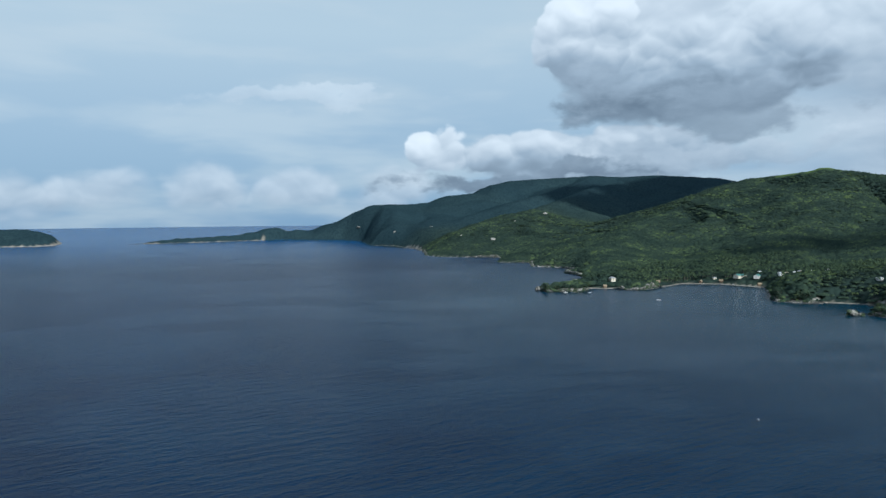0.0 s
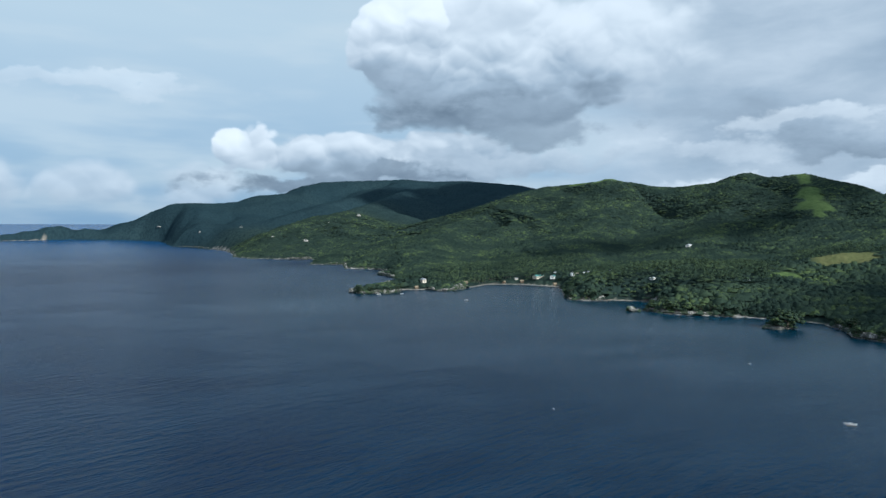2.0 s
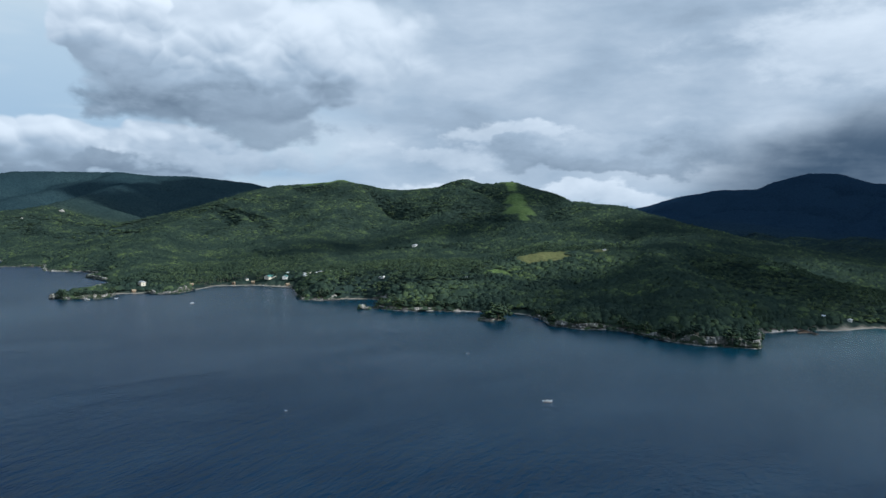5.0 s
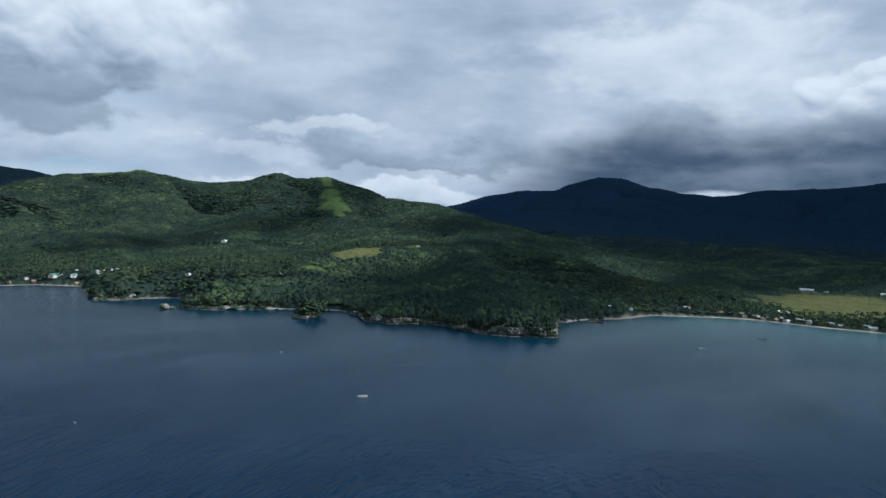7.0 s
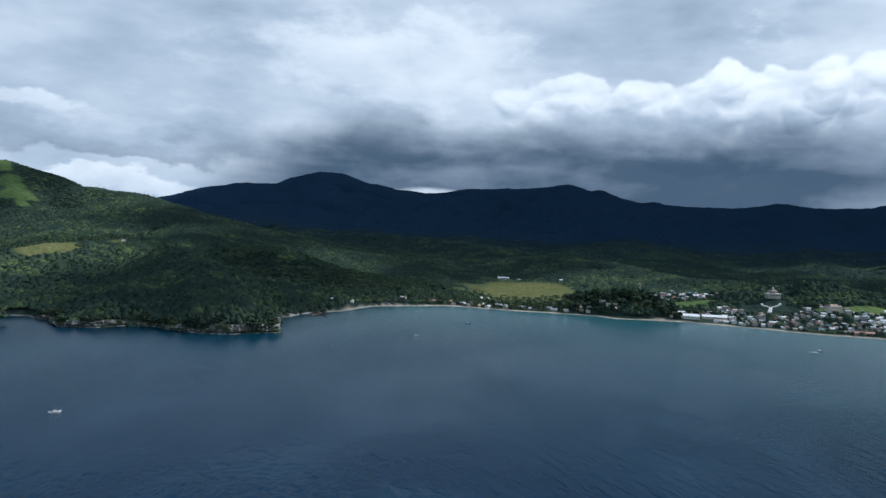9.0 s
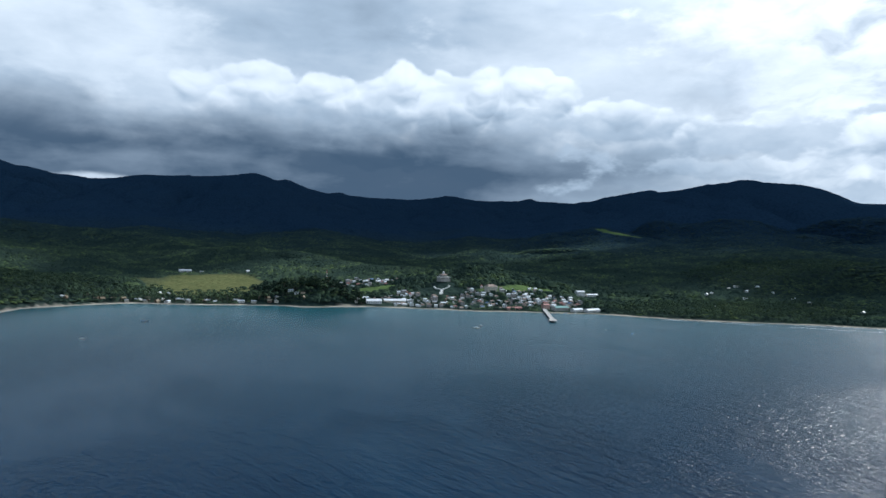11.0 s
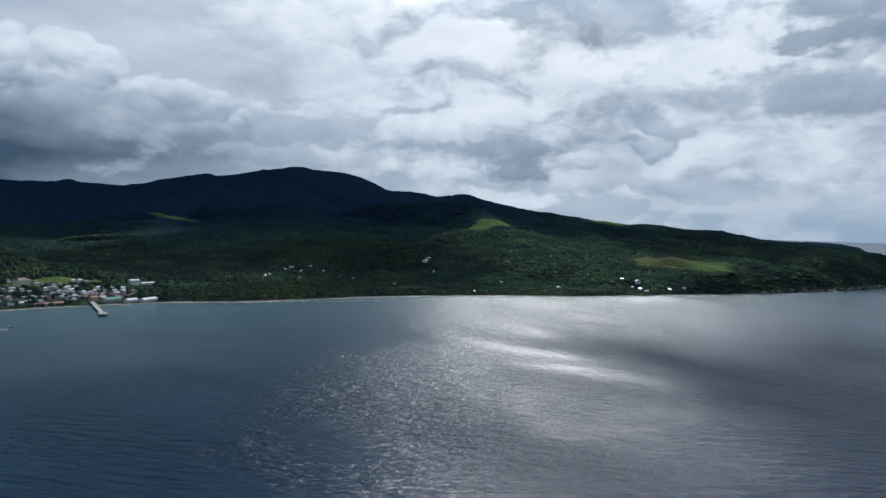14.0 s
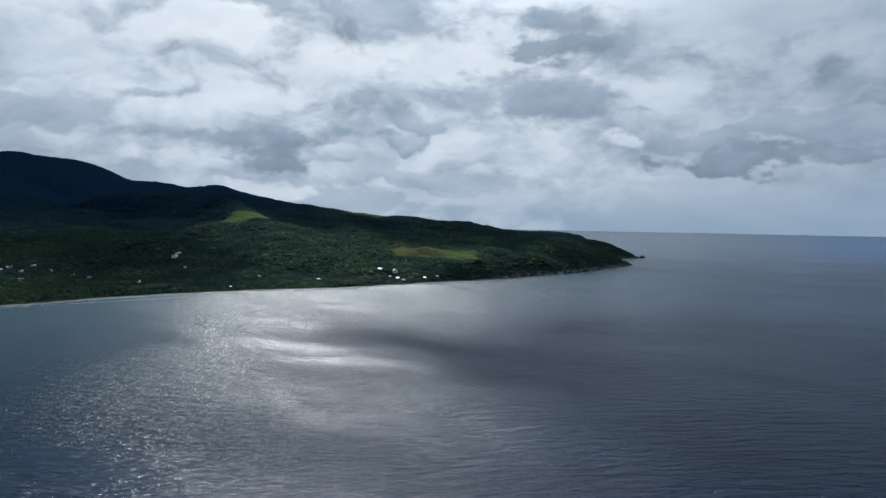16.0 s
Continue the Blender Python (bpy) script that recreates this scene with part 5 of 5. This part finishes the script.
while len(TAKEN) < 300 and tries < 16000:
    tries += 1
    cx, cy, rx, ry, _ = TOWN_AREAS[r.choice(3, p=(0.70, 0.14, 0.16))]
    x, y = cx + rx * r.uniform(-1, 1), cy + ry * r.uniform(-1, 1)
    d = float(shore_distance(np.array([x]), np.array([y]), COAST)[0])
    if d < 20 or math.hypot(x - 1150, y + 238) < 48 or math.hypot(x - 1202, y + 122) < 34 or any(math.hypot(x - a, y - b) < 7.6 for a, b in TAKEN):
        continue
    if float(town_ground(np.array([x]), np.array([y]))[0]) < 0.5 or any(math.hypot(x - a, y - b) < 20 for a, b in TAKEN[:19]):
        continue
    settle(int(r.choice(8, p=(0.22, 0.19, 0.13, 0.12, 0.08, 0.05, 0.14, 0.07))), x, y, float(r.choice((8, 98))) + r.uniform(-12, 12), r.uniform(0.68, 0.92))
# huts and sheds along the beach, between the cape and the town
for i in range(46):
    u = r.uniform(0, 1)
    x, y = 1046 + r.uniform(-4, 26), 290 - 300 * u
    if any(math.hypot(x - a, y - b) < 8 for a, b in TAKEN):
        continue
    settle(int(r.choice((8, 9, 6, 1), p=(0.45, 0.3, 0.15, 0.1))), x, y, r.uniform(0, 180))
# scattered roofs on the plain and the slopes
for x, y in SCATTERED:
    settle(int(r.choice((9, 6, 1), p=(0.6, 0.25, 0.15))), x, y, r.uniform(0, 180), r.uniform(0.6, 0.9))
for x, y in [(1150, -95), (505, 1240), (470, 1246), (548, 1182), (1035, 318), (280, 1182), (385, 1222)]:
    settle(8, x, y, r.uniform(0, 180))
for kind, ob in enumerate(KINDS):
    if kind not in USED:
        settle(kind, 1100 + 12 * kind, -60, 8)

# ---- the stairway up church hill ----
stairs = thing("stairway", "white forked stairway climbing the hill to the church", "stairway")
base = height_at(1128, -234)
for i in range(26):
    u = i / 26
    x = 1128 + 30 * u
    z = height_at(x, -234 - 8 * u)
    part("step", block(x, x + 1.5, -234 - 8 * u - 3.2 + u, -234 - 8 * u + 3.2 - u, min(base, z) - 2, z + 0.6), STONE_WHITE, stairs)
for side in (-1, 1):
    for i in range(18):
        u = i / 18
        x, y = 1158 + 26 * u, -242 + side * (1.5 + 12 * math.sin(u * 1.9)) - 5 * u
        z = height_at(x, y)
        part("step", block(x, x + 1.8, y - 1.5, y + 1.5, z - 2.5, z + 0.7), STONE_WHITE, stairs)
plinth = thing("monument", "pale stone monument on a plinth behind the church", "monument")
part("plinth", block(-3, 3, -3, 3, -1, 4), STONE_WHITE, plinth)
shaft = bmesh.new()
beam(shaft, (0, 0, 4), (0, 0, 11), 1.6, 10, 0.9)
part("shaft", shaft, STONE_WHITE, plinth)
plinth.location = (1228, -258, height_at(1228, -258))

# ---- the lattice mast ----
mast = thing("radio_mast", "tall red and white lattice radio mast", "mast")
for i in range(6):
    z0, z1 = i * 6.0, i * 6.0 + 6.0
    w0, w1 = 1.7 - 0.2 * i, 1.5 - 0.2 * i
    bm = bmesh.new()
    corners = [(-1, -1), (1, -1), (1, 1), (-1, 1)]
    for j, (a, b) in enumerate(corners):
        c, d = corners[(j + 1) % 4]
        beam(bm, (a * w0, b * w0, z0), (a * w1, b * w1, z1), 0.16)
        beam(bm, (a * w0, b * w0, z0), (c * w1, d * w1, z1), 0.09)
        beam(bm, (a * w1, b * w1, z1), (c * w1, d * w1, z1), 0.09)
    part("section", bm, STEEL_RED if i % 2 else STEEL, mast)
for z, a in ((33, 0.4), (33, 2.5), (30, 4.4)):
    bm = bmesh.new()
    beam(bm, (0.8 * math.cos(a), 0.8 * math.sin(a), z), (1.3 * math.cos(a), 1.3 * math.sin(a), z), 0.9, 12)
    part("dish", bm, STEEL, mast)
mast.location = (1232, -47, height_at(1232, -47))
hill_mast = thing("hill_mast", "thin grey antenna mast on the mountain crest", "mast")
bm = bmesh.new()
beam(bm, (0, 0, -2), (0, 0, 26), 0.7, 6, 0.25)
part("pole", bm, STEEL, hill_mast)
hill_mast.location = (1260, 4010, height_at(1260, 4010))

# ---- piers ----


def pier(name, label, a, b, wide, high, gap, deck_mat, head=0.0):
    a, b = Vector((*a, 0)), Vector((*b, 0))
    ob = thing(name, label, "pier")
    length = (b - a).length
    part("deck", block(-wide / 2, wide / 2, 0, length, high - 0.7, high), deck_mat, ob)
    if head:
        part("head", block(-wide, wide, length - head, length + 2, high - 0.8, high + 0.05), deck_mat, ob)
    for s in (-1, 1):
        part("kerb", block(s * wide / 2 - 0.2, s * wide / 2 + 0.2, 0, length - head, high, high + 0.5), STONE_WHITE if head else TIMBER, ob)
        y = 2.0
        while y < length + 1:
            bm = bmesh.new()
            beam(bm, (s * (wide / 2 - 0.4), y, -4), (s * (wide / 2 - 0.4), y, high - 0.6), 0.35 if head else 0.15, 8)
            part("pile", bm, deck_mat, ob)
            y += gap
    ob.matrix_basis = Matrix.Translation(a) @ (b - a).to_track_quat("Y", "Z").to_matrix().to_4x4()
    return ob


pier("town_pier", "long concrete pier with a widened head", (1003, -372), (868, -336), 5.0, 2.6, 9, CONCRETE, 16)
pier("jetty", "narrow timber jetty on thin piles", (856, 398), (828, 359), 2.4, 1.5, 4, TIMBER)
pier("landing_stage", "short timber landing stage on thin piles", (838, 372), (822, 378), 2.0, 1.4, 4, TIMBER)

# ---- boats ----


def outrigger(label, hull_mat, canopy):
    """A narrow boat about 10 m long with a float on each side."""
    ob = thing("outrigger_boat", label, "boat", "boats in the bay")
    bm = bmesh.new()
    rows = []
    for i in range(13):
        u = i / 12 * 2 - 1
        w = 0.75 * (1 - abs(u) ** 2.6) + 0.03
        z = 0.9 + 0.9 * abs(u) ** 3
        rows.append([bm.verts.new(p) for p in ((-w, 5 * u, z), (-w * 0.75, 5 * u, 0.25), (0, 5 * u, -0.3 + 0.5 * abs(u) ** 3), (w * 0.75, 5 * u, 0.25), (w, 5 * u, z),
                                               (w * 0.85, 5 * u, z - 0.12), (-w * 0.85, 5 * u, z - 0.12))])
    for p, q in zip(rows[:-1], rows[1:]):
        for i in range(7):
            j = (i + 1) % 7
            bm.faces.new((p[i], p[j], q[j], q[i]))
    part("hull", bm, hull_mat, ob)
    for y in (-2.4, 0.2, 2.6):
        bm = bmesh.new()
        for s in (-1, 1):
            beam(bm, (0, y, 1.15), (s * 2.2, y, 1.0), 0.06)
            beam(bm, (s * 2.2, y, 1.0), (s * 3.2, y, 0.2), 0.06)
        part("outrigger_arm", bm, BAMBOO, ob)
    for s in (-1, 1):
        bm = bmesh.new()
        beam(bm, (s * 3.2, -3.6, 0.12), (s * 3.2, 3.6, 0.12), 0.13, 8, 0.11)
        part("outrigger_float", bm, BAMBOO, ob)
    if canopy:
        roof = part("canopy", gable(1.7, 2.6, 1.75, 0.2, 0.1, 0.05), canopy, ob)
        for s in (-1, 1):
            for y in (-1.6, 1.6):
                bm = bmesh.new()
                beam(bm, (s * 0.6, y, 0.9), (s * 0.8, y * 0.75, 1.75), 0.04)
                part("canopy_post", bm, BAMBOO, roof)
    return ob


white_boat = outrigger("white outrigger boat with a white canopy afloat", HULL_WHITE, ROOF_WHITE)
blue_boat = outrigger("blue outrigger boat with a canopy afloat", HULL_BLUE, ROOF_BLUE)
white_boat.matrix_basis = pose(343, 324, 0, 0, 0, 52) @ Matrix.Scale(0.7, 4)
blue_boat.matrix_basis = pose(852, 176, 0, 0, 0, -10) @ Matrix.Scale(0.85, 4)
for boat, x, y, turn, size in [(white_boat, 812, -214, 20, 1.5), (blue_boat, 799, -379, 60, 0.7), (blue_boat, 771, -402, 30, 0.7), (white_boat, 315, 998, 80, 0.8),
                               (white_boat, 408, 488, 20, 0.45), (white_boat, 729, 208, 0, 0.8), (white_boat, 199, 1110, 70, 1.0), (white_boat, 238, 1108, 80, 0.7),
                               (white_boat, 515, 1212, 10, 0.9), (blue_boat, 640, 628, 50, 0.6), (white_boat, 186, 401, 15, 0.3), (white_boat, 832, -226, 100, 1.1),
                               (blue_boat, 965, -392, 20, 0.8), (white_boat, 960, -405, 35, 0.9)]:
    copy_thing(boat, pose(x, y, 0, 0, 0, turn) @ Matrix.Scale(size, 4))

# ---- single trees by the shore ----


def tree(label, seed, tall, wide):
    r = np.random.RandomState(seed)
    ob = thing("tree", label, "tree", "trees above the sea cliffs")
    bm = bmesh.new()
    beam(bm, (0, 0, -1), (0.2, 0.1, tall * 0.55), 0.35, 7, 0.2)
    for i in range(4):
        a = 1.57 * i + r.uniform(-0.4, 0.4)
        beam(bm, (0.15, 0.1, tall * r.uniform(0.35, 0.55)), (wide * 0.5 * math.cos(a), wide * 0.5 * math.sin(a), tall * r.uniform(0.65, 0.85)), 0.14, 5, 0.05)
    part("trunk", bm, BARK, ob)
    n = 16
    a, h = r.uniform(0, 6.28, n), r.uniform(0.45, 0.95, n)
    rad = wide * 0.55 * np.sqrt(1 - ((h - 0.62) / 0.42) ** 2 * 0.8) * np.sqrt(r.uniform(0.1, 1, n))
    v, f = crowns(rad * np.cos(a), rad * np.sin(a), h * tall, np.full(n, wide * 0.24), np.zeros(n), 2, seed)
    crown = mesh_object("crown", v, f, LEAF)
    crown.parent = ob
    return ob


def palm(label, seed, tall):
    r = np.random.RandomState(seed)
    ob = thing("coconut_palm", label, "palm", "palms along the beach")
    lean = r.uniform(-1.6, 1.6, 2)
    bm = bmesh.new()
    pts = [Vector((lean[0] * u * u, lean[1] * u * u, -0.5 + (tall + 0.5) * u)) for u in (0, 0.35, 0.7, 1.0)]
    for i, (p, q) in enumerate(zip(pts[:-1], pts[1:])):
        beam(bm, p, q, 0.24 - 0.04 * i, 6, 0.20 - 0.04 * i)
    part("trunk", bm, BARK, ob)
    v, f = frond_fan(r, 15, 4.4)
    crown = mesh_object("crown", v + np.array(pts[-1]), f, PALM)
    crown.parent = ob
    return ob


TREES = [tree("broadleaf tree with an uneven dark green crown", 400 + i, tall, wide) for i, (tall, wide) in enumerate([(9, 8), (11, 9), (8, 9), (12, 8)])]
PALMS = [palm("tall coconut palm with arching fronds", 420 + i, tall) for i, tall in enumerate((9, 11, 13, 10))]
r = np.random.RandomState(31)
spot = [(584 + 13 * math.sqrt(i / 15) * math.cos(2.4 * i), 645 + 8.5 * math.sqrt(i / 15) * math.sin(2.4 * i)) for i in range(16)]
for i in range(110):
    u = (i + 0.5) / 110
    spot.append((1106 - 50 * u + r.uniform(-24, 24), 62 - 160 * u + r.uniform(-5, 5)))
for line in (CAPE_SHORE[14:28], CAPE_SHORE[5:13], CAPE_SHORE[0:3], NORTH_SHORE[24:28]):
    for (ax, ay), (bx, by) in zip(line[:-1], line[1:]):
        for i in range(int(math.hypot(bx - ax, by - ay) / 7)):
            u, into = r.uniform(0, 1), r.uniform(1.5, 9)
            w = Vector((bx - ax, by - ay)).normalized()
            spot.append((ax + (bx - ax) * u - w.y * into, ay + (by - ay) * u + w.x * into))
for i, (x, y) in enumerate(spot):
    z = -2.6 if i < 16 else height_at(x, y)
    m = pose(x, y, z - 0.3, 0, 0, r.uniform(0, 360)) @ Matrix.Scale(r.uniform(0.55, 0.95) * (1.8 if i < 16 else 1.25 if i < 126 else 1.5 if y < 480 else 1.1), 4)
    if i < 4:
        TREES[i].matrix_basis = m
    else:
        copy_thing(TREES[i % 4], m)
for i in range(150):
    u = r.uniform(0, 1)
    if i % 3:
        x, y = 1040 + r.uniform(0, 36), 300 - 330 * u
    else:
        x, y = 400 + 145 * u, 1232 + 22 * math.sin(3.1 * u) + r.uniform(4, 22)
        if u > 0.75:
            y -= 30 * (u - 0.75) / 0.25
    m = pose(x, y, height_at(x, y), 0, 0, r.uniform(0, 360)) @ Matrix.Scale(r.uniform(0.75, 1.05), 4)
    if i < 4:
        PALMS[i].matrix_basis = m
    else:
        copy_thing(PALMS[i % 4], m)
